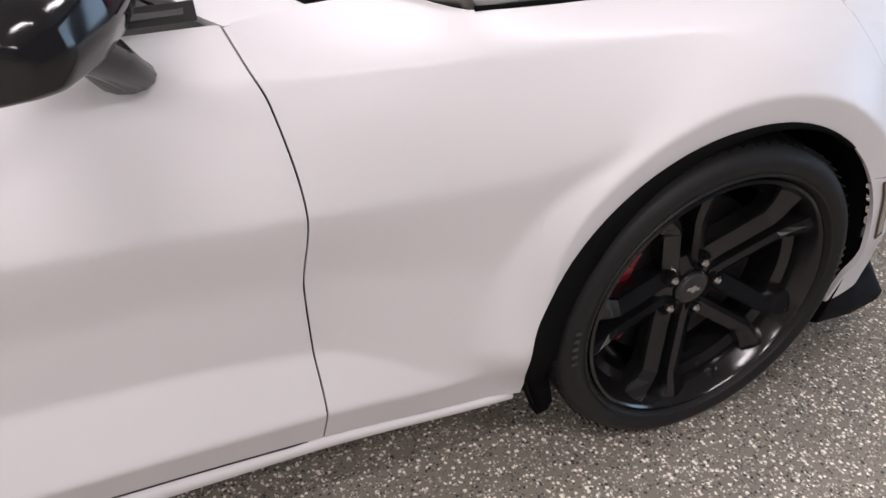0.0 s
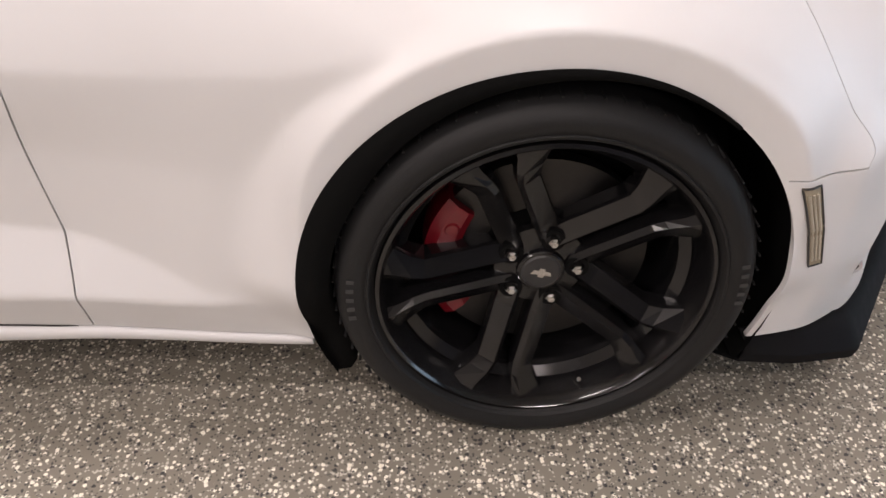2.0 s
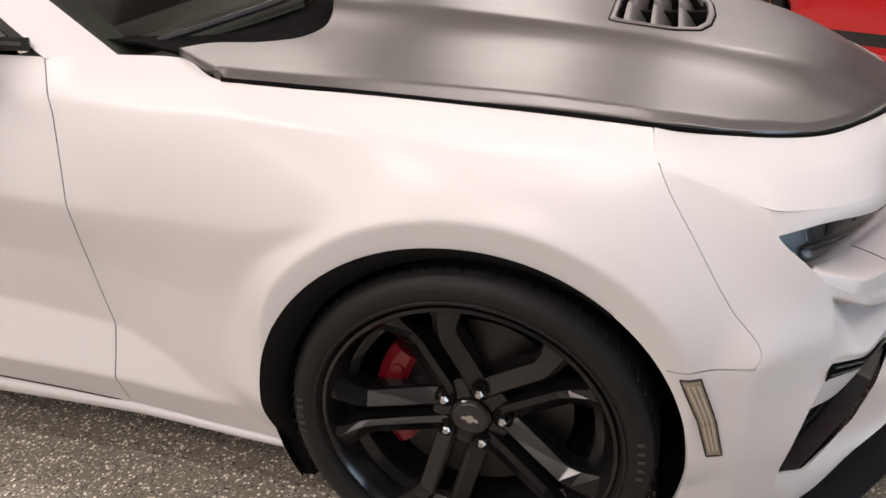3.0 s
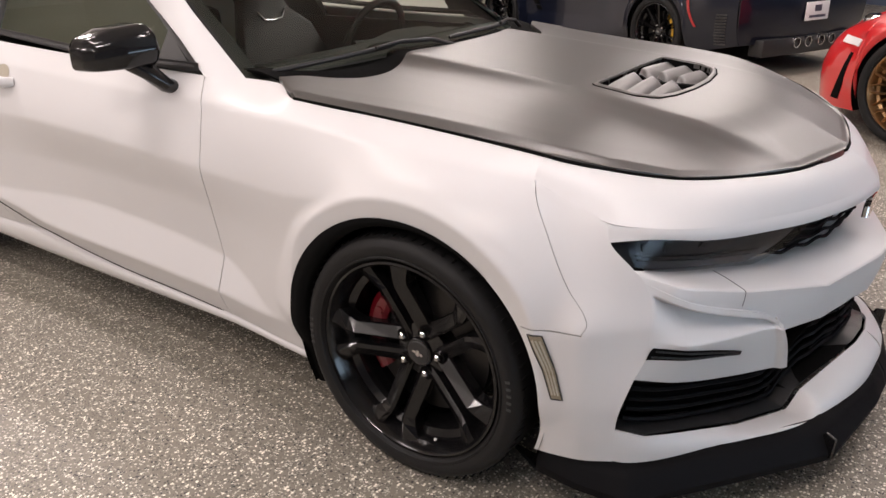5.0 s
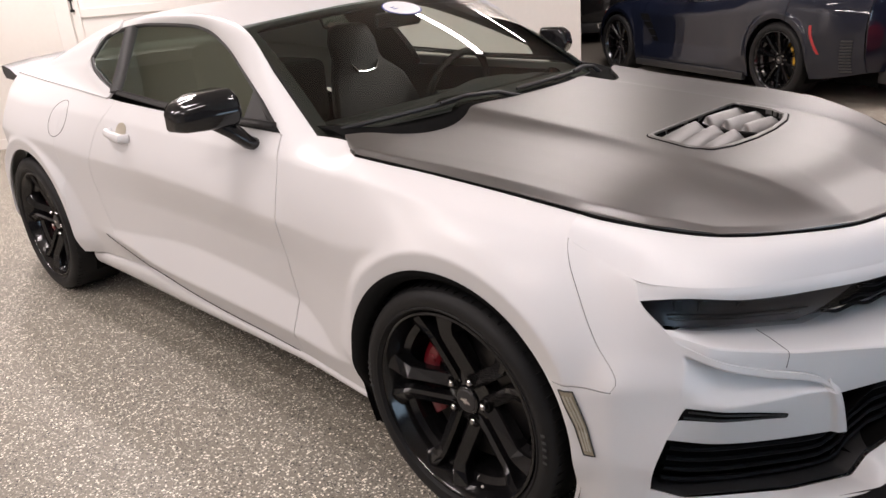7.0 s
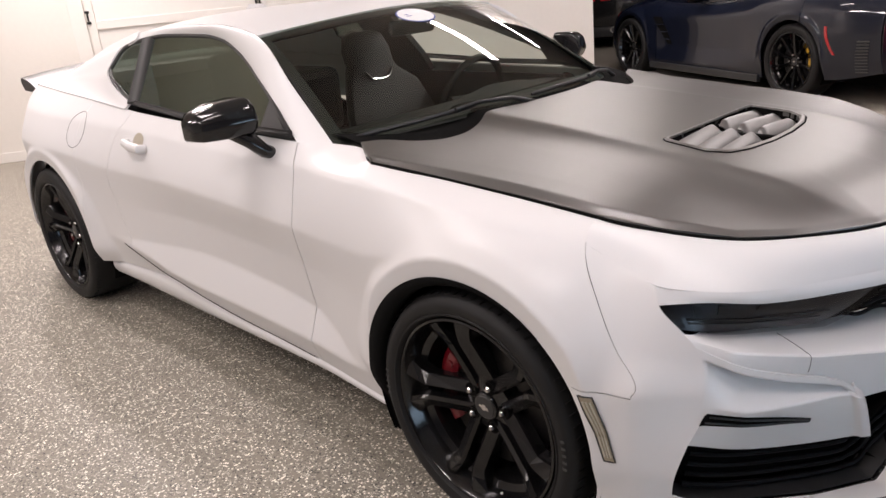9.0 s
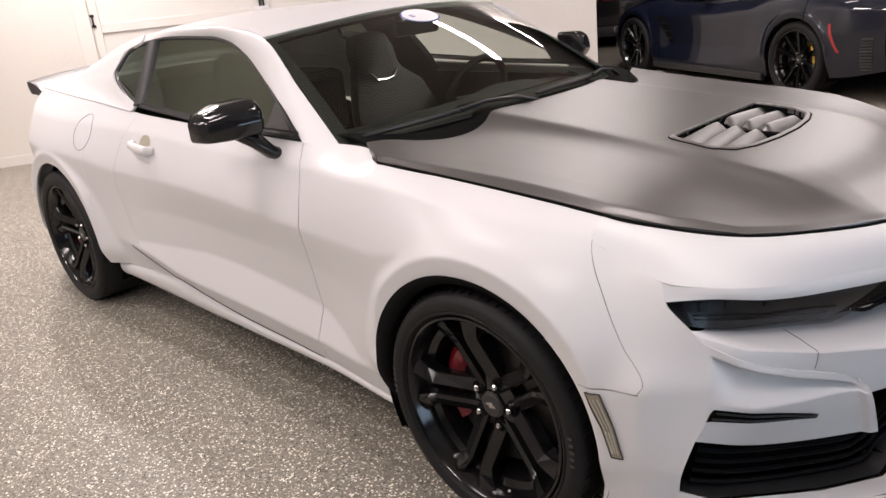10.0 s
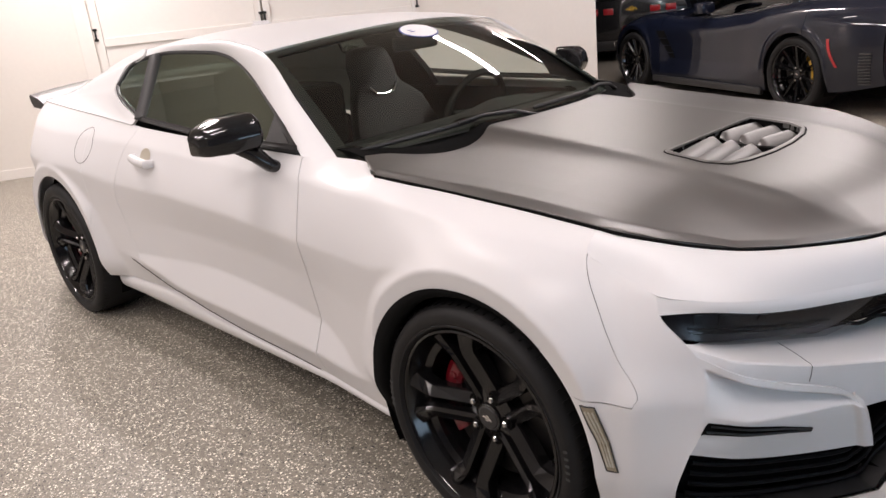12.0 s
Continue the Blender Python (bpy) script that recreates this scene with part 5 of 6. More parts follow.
def build_cabin(car):
    ts = np.linspace(-1, 1, 61)
    shield = np.array([[ws_point(t, v) for t in ts] for v in np.linspace(0, 1, 30)])
    glass_ob = link("windshield", *grid_mesh(shield, False), WINDSHIELD, car, "clear windshield with strip light reflections")
    # dark printed border of the glass, a hair inside it
    border = []
    for v0, v1, t0, t1 in ((0, 0.075, -1, 1), (0.955, 1, -1, 1)):
        border.append((v0, v1, t0, t1))
    for v0, v1, t0, t1 in border + [(0, 1, -1, -0.95), (0, 1, 0.95, 1)]:
        g = np.array([[ws_point(t, v) + np.array((-0.004, 0, -0.006)) for t in np.linspace(t0, t1, 40)] for v in np.linspace(v0, v1, 16)])
        link("glass_border", *grid_mesh(g, False), TRIM_BLACK, glass_ob, "black printed glass border")
    # oval decal at the head of the glass
    for name, k, mat, dz in (("decal", 1.0, STICKER_BLUE, 0.002), ("decal_field", 0.93, STICKER, 0.0035)):
        rim = []
        for a in np.linspace(0, 2 * math.pi, 48, endpoint=False):
            rim.append(ws_point(-0.07 + 0.135 * k * math.cos(a), 0.855 + 0.09 * k * math.sin(a)) + np.array((0, 0, dz)))
        link(name, rim + [np.mean(rim, axis=0)], [(k_, (k_ + 1) % 48, 48) for k_ in range(48)], mat, glass_ob, "white oval decal with a blue rim")
    for a, b, c in ((-0.15, -0.11, 0.845), (-0.15, -0.12, 0.865)):
        g = np.array([[ws_point(t, v) + np.array((0, 0, 0.005)) for t in np.linspace(a, b, 5)] for v in (c - 0.004, c + 0.004)])
        link("decal_bar", *grid_mesh(g), STICKER_BLUE, glass_ob)
    # roof
    edge = smooth_curve([p[0] for p in ROOF_EDGE[::-1]], [p[1] for p in ROOF_EDGE[::-1]])
    edge_z = smooth_curve([p[0] for p in ROOF_EDGE[::-1]], [p[2] for p in ROOF_EDGE[::-1]])
    xs = np.r_[np.linspace(0, 1, 60)]
    g = []
    for s in xs:
        row = []
        for t in ts:
            x0 = -1.104 - 0.108 * abs(t) ** 2.2
            x = x0 + (-2.35 - x0) * s
            zc, ze, w = float(ROOF_MID(x)), float(edge_z(x)), float(edge(x))
            row.append((x, w * t, ze + (zc - ze) * (1 - abs(t) ** 2.3) + 0.002))
        g.append(row)
    link("roof", *grid_mesh(np.array(g), False), WHITE_PAINT, car, "white roof panel", thick=0.02)
    liner = np.array(g)
    liner[..., 1] *= 0.965
    liner[..., 2] -= 0.034
    link("headliner", *grid_mesh(liner, True), DASH, car, "black cabin headliner", thick=0.004)
    for s in (-1, 1):
        fore = np.array([ws_point(0.985 * s, v) + np.array((-0.008, 0, -0.014)) for v in np.linspace(0, 1, 20)])
        aft = line([(x, s * (w - 0.022), z - 0.008) for x, w, z in GLASS_TOP[:5]], 20)
        link("pillar_lining", *grid_mesh(np.stack([fore, aft]), s > 0), DASH, car, "black windshield pillar lining", thick=0.003)
    bm = bmesh.new()
    prism(bm, [(-0.09, -0.02), (0.02, -0.03), (0.07, 0.0), (0.02, 0.03), (-0.09, 0.02)], 0.035, pose(-2.15, 0, 1.325))
    bmesh.ops.bevel(bm, geom=bm.edges[:], offset=0.012, segments=2, affect="EDGES")
    part("roof_antenna", bm, WHITE_PAINT, car, "white roof antenna fin", True)
    g = []
    for s in np.linspace(0, 1, 40):
        row = []
        for t in ts:
            x = -2.352 + (-3.22 + 2.352) * s
            zc, ze, w = float(ROOF_MID(x)), float(edge_z(x)), float(edge(x)) - 0.01
            row.append((x, w * t, ze + (zc - ze) * (1 - abs(t) ** 2.3)))
        g.append(row)
    link("rear_window", *grid_mesh(np.array(g), False), SIDE_GLASS, car, "dark sloping rear window")
    # pillars, rails and rear pillars
    top, low = right(ROOF_EDGE[:7]), right(GLASS_TOP[:7], 0, 0.004, 0.006)
    low[0] = (-0.80, -0.792, 0.962)
    g = coons(low, top, [low[0], top[0]], [low[-1], top[-1]], 80, 12, (0, -0.010, 0.010))
    both_sides("roof_rail", g, WHITE_PAINT, car, "white windshield pillar and roof rail", 0.012, True)
    front = right(GLASS_LOW[3:] , 0, 0.004, -0.004) + right(GLASS_TOP[6:8][::-1], 0, 0.004, 0.006)
    bottom = [(x, -FLANK_W(x, FLANK.zline(7)(x)) - 0.0002, FLANK.zline(7)(x) - 0.003) for x in np.linspace(-2.045, -3.5, 60)]
    bottom[0] = front[0]
    topc = right(ROOF_EDGE[6:])
    topc[0] = right(ROOF_EDGE[6:7])[0]
    rear_edge = [bottom[-1], topc[-1]]
    front = [front[0]] + front[1:] + [topc[0]]
    g = coons(bottom, topc, front, rear_edge, 60, 40, (0, 0.016, -0.010))
    both_sides("rear_pillar", g, WHITE_PAINT, car, "white rear roof pillar", 0.010)
    # side glass with black surround
    lo, hi = line(right(GLASS_LOW), 60), line(right(GLASS_TOP), 60)
    g = np.stack([lo * (1 - t) + hi * t for t in np.linspace(0, 1, 20)])
    behind = [k for k in range(60) if lo[k][0] < -2.03]
    panes = [link("side_window", *grid_mesh(g), SIDE_GLASS, car, "dark tinted side window")]
    panes.append(link("side_window", *grid_mesh(mirrored(g[:, behind]), True), SIDE_GLASS, car, "tinted quarter window behind a lowered pane"))
    for n, pane in enumerate(panes):
        s = -1 if n == 0 else 1
        loop = [Vector((p[0], p[1] * (1 if n == 0 else -1), p[2])) for p in list(lo) + list(hi[::-1])]
        bm = bmesh.new()
        tube(bm, loop + loop[:1], 0.009, 6)
        part("window_seal", bm, TRIM_BLACK, pane, "black window seal")
        strip = np.stack([np.array([(x, s * (float(np.interp(x, [p[0] for p in GLASS_LOW[::-1]], [p[1] for p in GLASS_LOW[::-1]])) + d), float(np.interp(x, [p[0] for p in GLASS_LOW[::-1]], [p[2] for p in GLASS_LOW[::-1]])) + z) for x in np.linspace(-2.34, -0.83, 40)]) for d, z in ((0.008, -0.010), (0.004, 0.014))])
        link("belt_seal", *grid_mesh(strip, s > 0), TRIM_BLACK, pane, "black belt moulding", thick=0.004)
        bm = bmesh.new()
        tube(bm, [(-2.018, s * 0.766, 1.024), (-2.08, s * 0.672, 1.145), (-2.15, s * 0.580, 1.266)], 0.030, 8, 0.35)
        part("window_divider", bm, TRIM_BLACK, pane, "black divider of the side window", True, 60)
        bm = bmesh.new()
        v = [bm.verts.new(p) for p in ((-0.86, s * 0.789, 0.985), (-1.02, s * 0.789, 0.985), (-1.03, s * 0.722, 1.075))]
        bm.faces.new(v)
        part("mirror_sail", bm, TRIM_BLACK, pane, "black triangle at the mirror foot")
    # deck, tail and spoiler
    deck = []
    for s in np.linspace(0, 1, 16):
        x = -3.22 - 0.58 * s
        w = float(FLANK.lines[7][0](min(-3.22, x)))
        deck.append([(x, w * t, FLANK.zline(7)(x) + 0.022 * (1 - t * t)) for t in ts])
    link("deck_lid", *grid_mesh(np.array(deck), False), WHITE_PAINT, car, "white boot lid", thick=0.012)
    tail = []
    for v in np.linspace(0, 1, 14):
        z = 0.36 + 0.64 * v
        w = FLANK_W(-3.82, z)
        tail.append([(-3.82 - 0.06 * (1 - t * t) - 0.03 * math.sin(math.pi * v), w * t, z) for t in ts])
    link("tail_panel", *grid_mesh(np.array(tail), True), WHITE_PAINT, car, "white tail panel", thick=0.012)
    for s in (-1, 1):
        bm = bmesh.new()
        box(bm, -3.86, -3.74, s * 0.36, s * 0.58, 0.80, 0.90, 0.012)
        part("tail_lamp", bm, TAIL_RED, car, "dark red tail lamp", True)
    bm = bmesh.new()
    rows = []
    for t in np.linspace(-1, 1, 41):
        x, z, w = -3.66 + 0.14 * abs(t) ** 4 * 0 - 0.10 * (1 - abs(t) ** 3), 1.092 - 0.035 * t * t, 0.665 * t
        rows.append([bm.verts.new((x + dx, w, z + dz)) for dx, dz in ((0.16, -0.045), (0.06, -0.006), (-0.05, 0.012), (-0.075, 0.006), (-0.07, -0.03), (-0.04, -0.06), (0.08, -0.065))])
    for a, b in zip(rows, rows[1:]):
        for k in range(7):
            bm.faces.new((a[k], a[(k + 1) % 7], b[(k + 1) % 7], b[k]))
    bm.faces.new(rows[0]), bm.faces.new(rows[-1][::-1])
    part("spoiler", bm, TRIM_BLACK, car, "satin black rear spoiler", True, 40)
    # shut line along the lower door crease
    for s in (-1, 1):
        bm = bmesh.new()
        run = line([(-2.16, 0.408, 0), (-1.95, 0.352, 0), (-1.81, 0.308, 0), (-1.54, 0.272, 0), (-1.27, 0.251, 0), (-0.99, 0.242, 0), (-0.79, 0.231, 0)], 46)
        tube(bm, [(x, s * (FLANK_W(x, z) + 0.0003), z) for x, z, _ in run], [0.0006] + list(np.linspace(0.003, 0.0022, 44)) + [0.0006], 6)
        part("crease_groove", bm, DISC_STEEL, doors_of(car)[0 if s < 0 else 1], "grey groove under the lower door crease")
    # fuel flap, door handles, mirrors
    bm = bmesh.new()
    ring = [(-2.445 + 0.08 * math.cos(a), 0.90 + 0.074 * math.sin(a)) for a in np.linspace(0, 2 * math.pi, 41)]
    tube(bm, [on_flank(x, z, 0.0) for x, z in ring], 0.0014, 6)
    part("fuel_flap_seam", bm, DISC_STEEL, car, "round seam of the fuel flap")
    for s in (-1, 1):
        w = lambda x, z: FLANK_W(x, z)  # noqa: E731
        bm = bmesh.new()
        pts = [(-1.935, 0.884), (-1.925, 0.884), (-1.85, 0.879), (-1.775, 0.873), (-1.765, 0.872)]
        tube(bm, [(x, s * (w(x, z) + o), z) for (x, z), o in zip(pts, (0.0, 0.022, 0.034, 0.03, 0.002))], [0.013, 0.016, 0.017, 0.017, 0.014], 12, 1.15)
        part("door_handle", bm, WHITE_PAINT, doors_of(car)[0 if s < 0 else 1], "white pull door handle", True)
        # Flat ellipse on the door skin; its grey stands in for shade.
        bm = bmesh.new()
        ring = [(-1.845 + 0.045 * math.cos(a), 0.895 + 0.03 * math.sin(a)) for a in np.linspace(0, 2 * math.pi, 24, endpoint=False)]
        v = [bm.verts.new((x, s * (w(x, z) + 0.0015), z)) for x, z in ring]
        bm.faces.new(v)
        part("handle_shade", bm, RIB_AND_SHADE, doors_of(car)[0 if s < 0 else 1], "flat grey ellipse painted as the shade behind the handle")
        build_mirror(car, s)
    # wipers
    for t0, t1, v0, v1 in ((-0.93, -0.42, 0.006, 0.03), (-0.10, 0.55, 0.004, 0.02)):
        a, b = Vector(ws_point(t0, v0)), Vector(ws_point(t1, v1))
        lift = Vector((0.010, 0, 0.014))
        wiper = new("wiper")
        wiper.parent = car
        bm = bmesh.new()
        tube(bm, [Vector(ws_point(t0 + (t1 - t0) * k / 14, v0 + (v1 - v0) * k / 14)) + lift for k in range(15)], [0.004] + [0.0055] * 13 + [0.003], 6, 1.4)
        part("wiper_blade", bm, TRIM_BLACK, wiper, "black wiper blade")
        tm = t0 + (t1 - t0) * 0.78
        mid = Vector(ws_point(tm, (v0 + v1) / 2)) + lift * 1.6
        foot = Vector(ws_point(t1 + 0.30, -0.03)) + Vector((0.02, 0, 0.006))
        bm = bmesh.new()
        tube(bm, [foot, foot * 0.7 + mid * 0.3 + Vector((0, 0, 0.022)), foot * 0.3 + mid * 0.7 + Vector((0, 0, 0.018)), mid], [0.008, 0.007, 0.007, 0.006], 8)
        part("wiper_arm", bm, TRIM_BLACK, wiper, "black wiper arm")
    build_interior(car)


def doors_of(car):
    return [o for o in car.children if o.name.split(".")[0] == "door"]


def build_mirror(car, s):
    """Gloss black door mirror on its foot."""
    mirror = new("wing_mirror")
    mirror.parent = car
    # head: rows across the car, each an outline in (length, height), tapering to the outer end
    bm = bmesh.new()
    outline = [(-0.078, -0.050), (-0.078, 0.050), (-0.066, 0.060), (0.030, 0.062), (0.066, 0.040), (0.080, -0.010), (0.056, -0.052), (-0.060, -0.060)]
    rows = []
    for w, k, dx, dz in ((0.856, 0.92, 0.026, 0.004), (0.868, 1.02, 0.024, 0.006), (0.95, 0.98, -0.004, 0.000), (1.012, 0.76, -0.030, -0.012), (1.032, 0.46, -0.042, -0.020)):
        rows.append([bm.verts.new((-0.995 + dx + x * k, s * w, 1.044 + dz + z * k)) for x, z in outline])
    n = len(outline)
    for a, b in zip(rows, rows[1:]):
        for k in range(n):
            bm.faces.new((a[k], a[(k + 1) % n], b[(k + 1) % n], b[k]))
    bm.faces.new(rows[0]), bm.faces.new(rows[-1][::-1])
    bmesh.ops.recalc_face_normals(bm, faces=bm.faces[:])
    bmesh.ops.bevel(bm, geom=bm.edges[:], offset=0.010, segments=4, affect="EDGES", profile=0.5)
    part("mirror_housing", bm, GLOSS_BLACK, mirror, "gloss black mirror housing", True, 60)
    bm = bmesh.new()
    tube(bm, [(-0.925, s * 0.80, 0.918), (-0.93, s * 0.835, 0.935), (-0.95, s * 0.868, 0.975), (-0.985, s * 0.90, 1.01)], [0.034, 0.038, 0.042, 0.050], 14, 0.62)
    part("mirror_foot", bm, GLOSS_BLACK, mirror, "gloss black mirror foot", True, 50)
    bm = bmesh.new()
    ring = []
    for a in np.linspace(0, 2 * math.pi, 28, endpoint=False):
        ring.append(bm.verts.new((-1.071, s * (0.935 + 0.055 * math.cos(a)), 1.044 + 0.036 * math.sin(a))))
    bm.faces.new(ring)
    part("mirror_glass", bm, CHROME, mirror, "mirror glass")


def build_interior(car):
    bm = bmesh.new()
    rows = []
    for x, z in ((-0.50, 0.94), (-0.62, 0.955), (-0.85, 0.95), (-0.98, 0.93), (-1.02, 0.86), (-1.0, 0.7)):
        rows.append([bm.verts.new((x - 0.12 * abs(t) ** 3, t * 0.70, z - 0.02 * t * t + (0.03 * math.exp(-(((t - 0.5) / 0.22) ** 2)) if -1.0 < x < -0.7 else 0))) for t in np.linspace(-1, 1, 31)])
    for a, b in zip(rows, rows[1:]):
        for k in range(30):
            bm.faces.new((a[k], a[k + 1], b[k + 1], b[k]))
    part("dashboard", bm, DASH, car, "black dashboard", True, 60)
    for y in (-0.36, 0.36):
        seat = new("front_seat")
        seat.parent = car
        tagged(seat, "black leather sports seat with slim headrest")
        bm = bmesh.new()
        rows = []
        for z, x, w, d in ((0.50, -1.62, 0.25, 0.07), (0.65, -1.66, 0.27, 0.07), (0.80, -1.71, 0.265, 0.06), (0.93, -1.76, 0.22, 0.05), (1.0, -1.79, 0.155, 0.045), (1.03, -1.80, 0.14, 0.045), (1.10, -1.82, 0.14, 0.045), (1.165, -1.84, 0.115, 0.04), (1.185, -1.845, 0.07, 0.025)):
            row = []
            for a in np.linspace(0, 2 * math.pi, 24, endpoint=False):
                ca, sa = math.cos(a), math.sin(a)
                wing = 0.05 * abs(sa) ** 4 if z < 0.95 else 0
                row.append(bm.verts.new((x + d * math.copysign(abs(ca) ** 0.6, ca) + wing, y + w * math.copysign(abs(sa) ** 0.7, sa), z)))
            rows.append(row)
        for a, b in zip(rows, rows[1:]):
            for k in range(24):
                bm.faces.new((a[k], a[(k + 1) % 24], b[(k + 1) % 24], b[k]))
        bm.faces.new(rows[-1][::-1])
        part("backrest", bm, LEATHER, seat, "", True, 60)
        bm = bmesh.new()
        box(bm, -1.62, -1.12, y - 0.26, y + 0.26, 0.36, 0.54, 0.05)
        part("seat_cushion", bm, LEATHER, seat, "", True, 60)
        bm = bmesh.new()
        tube(bm, [(-1.735, y - 0.085, 1.0), (-1.725, y - 0.055, 0.965), (-1.722, y, 0.958), (-1.725, y + 0.055, 0.965), (-1.735, y + 0.085, 1.0)], 0.007, 8)
        part("harness_trim", bm, CHROME, seat, "bright trim at the harness opening")
    bm = bmesh.new()
    ring = [Vector((-1.12 + 0.06 * math.sin(a), 0.36 + 0.18 * math.cos(a), 0.90 + 0.165 * math.sin(a))) for a in np.linspace(0, 2 * math.pi, 33)]
    tube(bm, ring, 0.016, 8)
    tube(bm, [(-1.10, 0.20, 0.9), (-1.09, 0.36, 0.89), (-1.10, 0.52, 0.9)], 0.022, 8)
    part("steering_wheel", bm, LEATHER, car, "black leather steering wheel", True)
    bm = bmesh.new()
    for s in (-1, 1):
        box(bm, -2.2, -0.9, s * 0.735, s * 0.755, 0.3, 0.94)
    box(bm, -2.75, -2.35, -0.6, 0.6, 0.62, 0.98, 0.05)
    part("cabin_lining", bm, DASH, car, "black cabin lining and rear bench")
    for s in (1,):
        g = np.array([[(x + lean * 0.06, s * y, z) for x in (-1.76, -1.85, -1.95, -2.06)] for y, z, lean in ((0.742, 0.94, 0), (0.70, 1.03, -0.4), (0.62, 1.15, -1.0), (0.565, 1.245, -1.5))])
        link("pillar_lining", *grid_mesh(g, s > 0), DASH, car, "black centre pillar lining", thick=0.03)
    bm = bmesh.new()
    box(bm, -1.09, -1.06, -0.12, 0.12, 1.205, 1.265, 0.02)
    part("interior_mirror", bm, TRIM_BLACK, car, "black interior mirror", True)


build_coupe()


# ---------------------------------------------------------------- the other cars
def flank_rows(stations, rows):
    return [[(x, w, z) for x, (w, z) in zip(stations, row)] for row in rows]


VETTE_X = [-3.62, -3.2, -2.71, -2.3, -1.9, -1.3, -0.75, -0.35, 0.0, 0.4, 0.75, 0.95]
VETTE = Side(flank_rows(VETTE_X, [
    [(0.80, 0.30), (0.90, 0.22), (0.93, 0.19), (0.93, 0.17), (0.92, 0.16), (0.91, 0.16), (0.91, 0.16), (0.93, 0.16), (0.93, 0.17), (0.88, 0.17), (0.70, 0.18), (0.45, 0.19)],
    [(0.83, 0.36), (0.92, 0.28), (0.95, 0.25), (0.945, 0.24), (0.93, 0.23), (0.92, 0.23), (0.92, 0.23), (0.94, 0.24), (0.94, 0.25), (0.89, 0.25), (0.72, 0.25), (0.47, 0.25)],
    [(0.85, 0.42), (0.94, 0.36), (0.965, 0.34), (0.955, 0.33), (0.925, 0.32), (0.90, 0.31), (0.90, 0.31), (0.945, 0.32), (0.95, 0.33), (0.90, 0.33), (0.73, 0.33), (0.48, 0.32)],
    [(0.86, 0.48), (0.95, 0.43), (0.97, 0.41), (0.955, 0.40), (0.91, 0.40), (0.885, 0.39), (0.885, 0.39), (0.95, 0.40), (0.955, 0.41), (0.90, 0.40), (0.73, 0.40), (0.48, 0.38)],
    [(0.87, 0.62), (0.955, 0.60), (0.978, 0.60), (0.96, 0.58), (0.915, 0.56), (0.89, 0.54), (0.89, 0.54), (0.95, 0.54), (0.955, 0.54), (0.895, 0.52), (0.72, 0.50), (0.47, 0.46)],
    [(0.85, 0.78), (0.94, 0.78), (0.97, 0.78), (0.955, 0.75), (0.925, 0.72), (0.90, 0.69), (0.90, 0.68), (0.93, 0.70), (0.935, 0.70), (0.87, 0.65), (0.69, 0.60), (0.44, 0.54)],
    [(0.79, 0.90), (0.88, 0.92), (0.91, 0.92), (0.89, 0.90), (0.86, 0.85), (0.84, 0.81), (0.84, 0.81), (0.86, 0.83), (0.86, 0.82), (0.80, 0.75), (0.63, 0.67), (0.40, 0.59)],
    [(0.72, 0.96), (0.77, 0.985), (0.78, 0.985), (0.77, 0.955), (0.78, 0.895), (0.77, 0.845), (0.77, 0.845), (0.74, 0.875), (0.72, 0.86), (0.66, 0.785), (0.52, 0.70), (0.34, 0.61)],
]), [(0.0, 0.34, 0.372, 0.965, 0.045), (-2.71, 0.345, 0.382, 0.985, 0.05)])

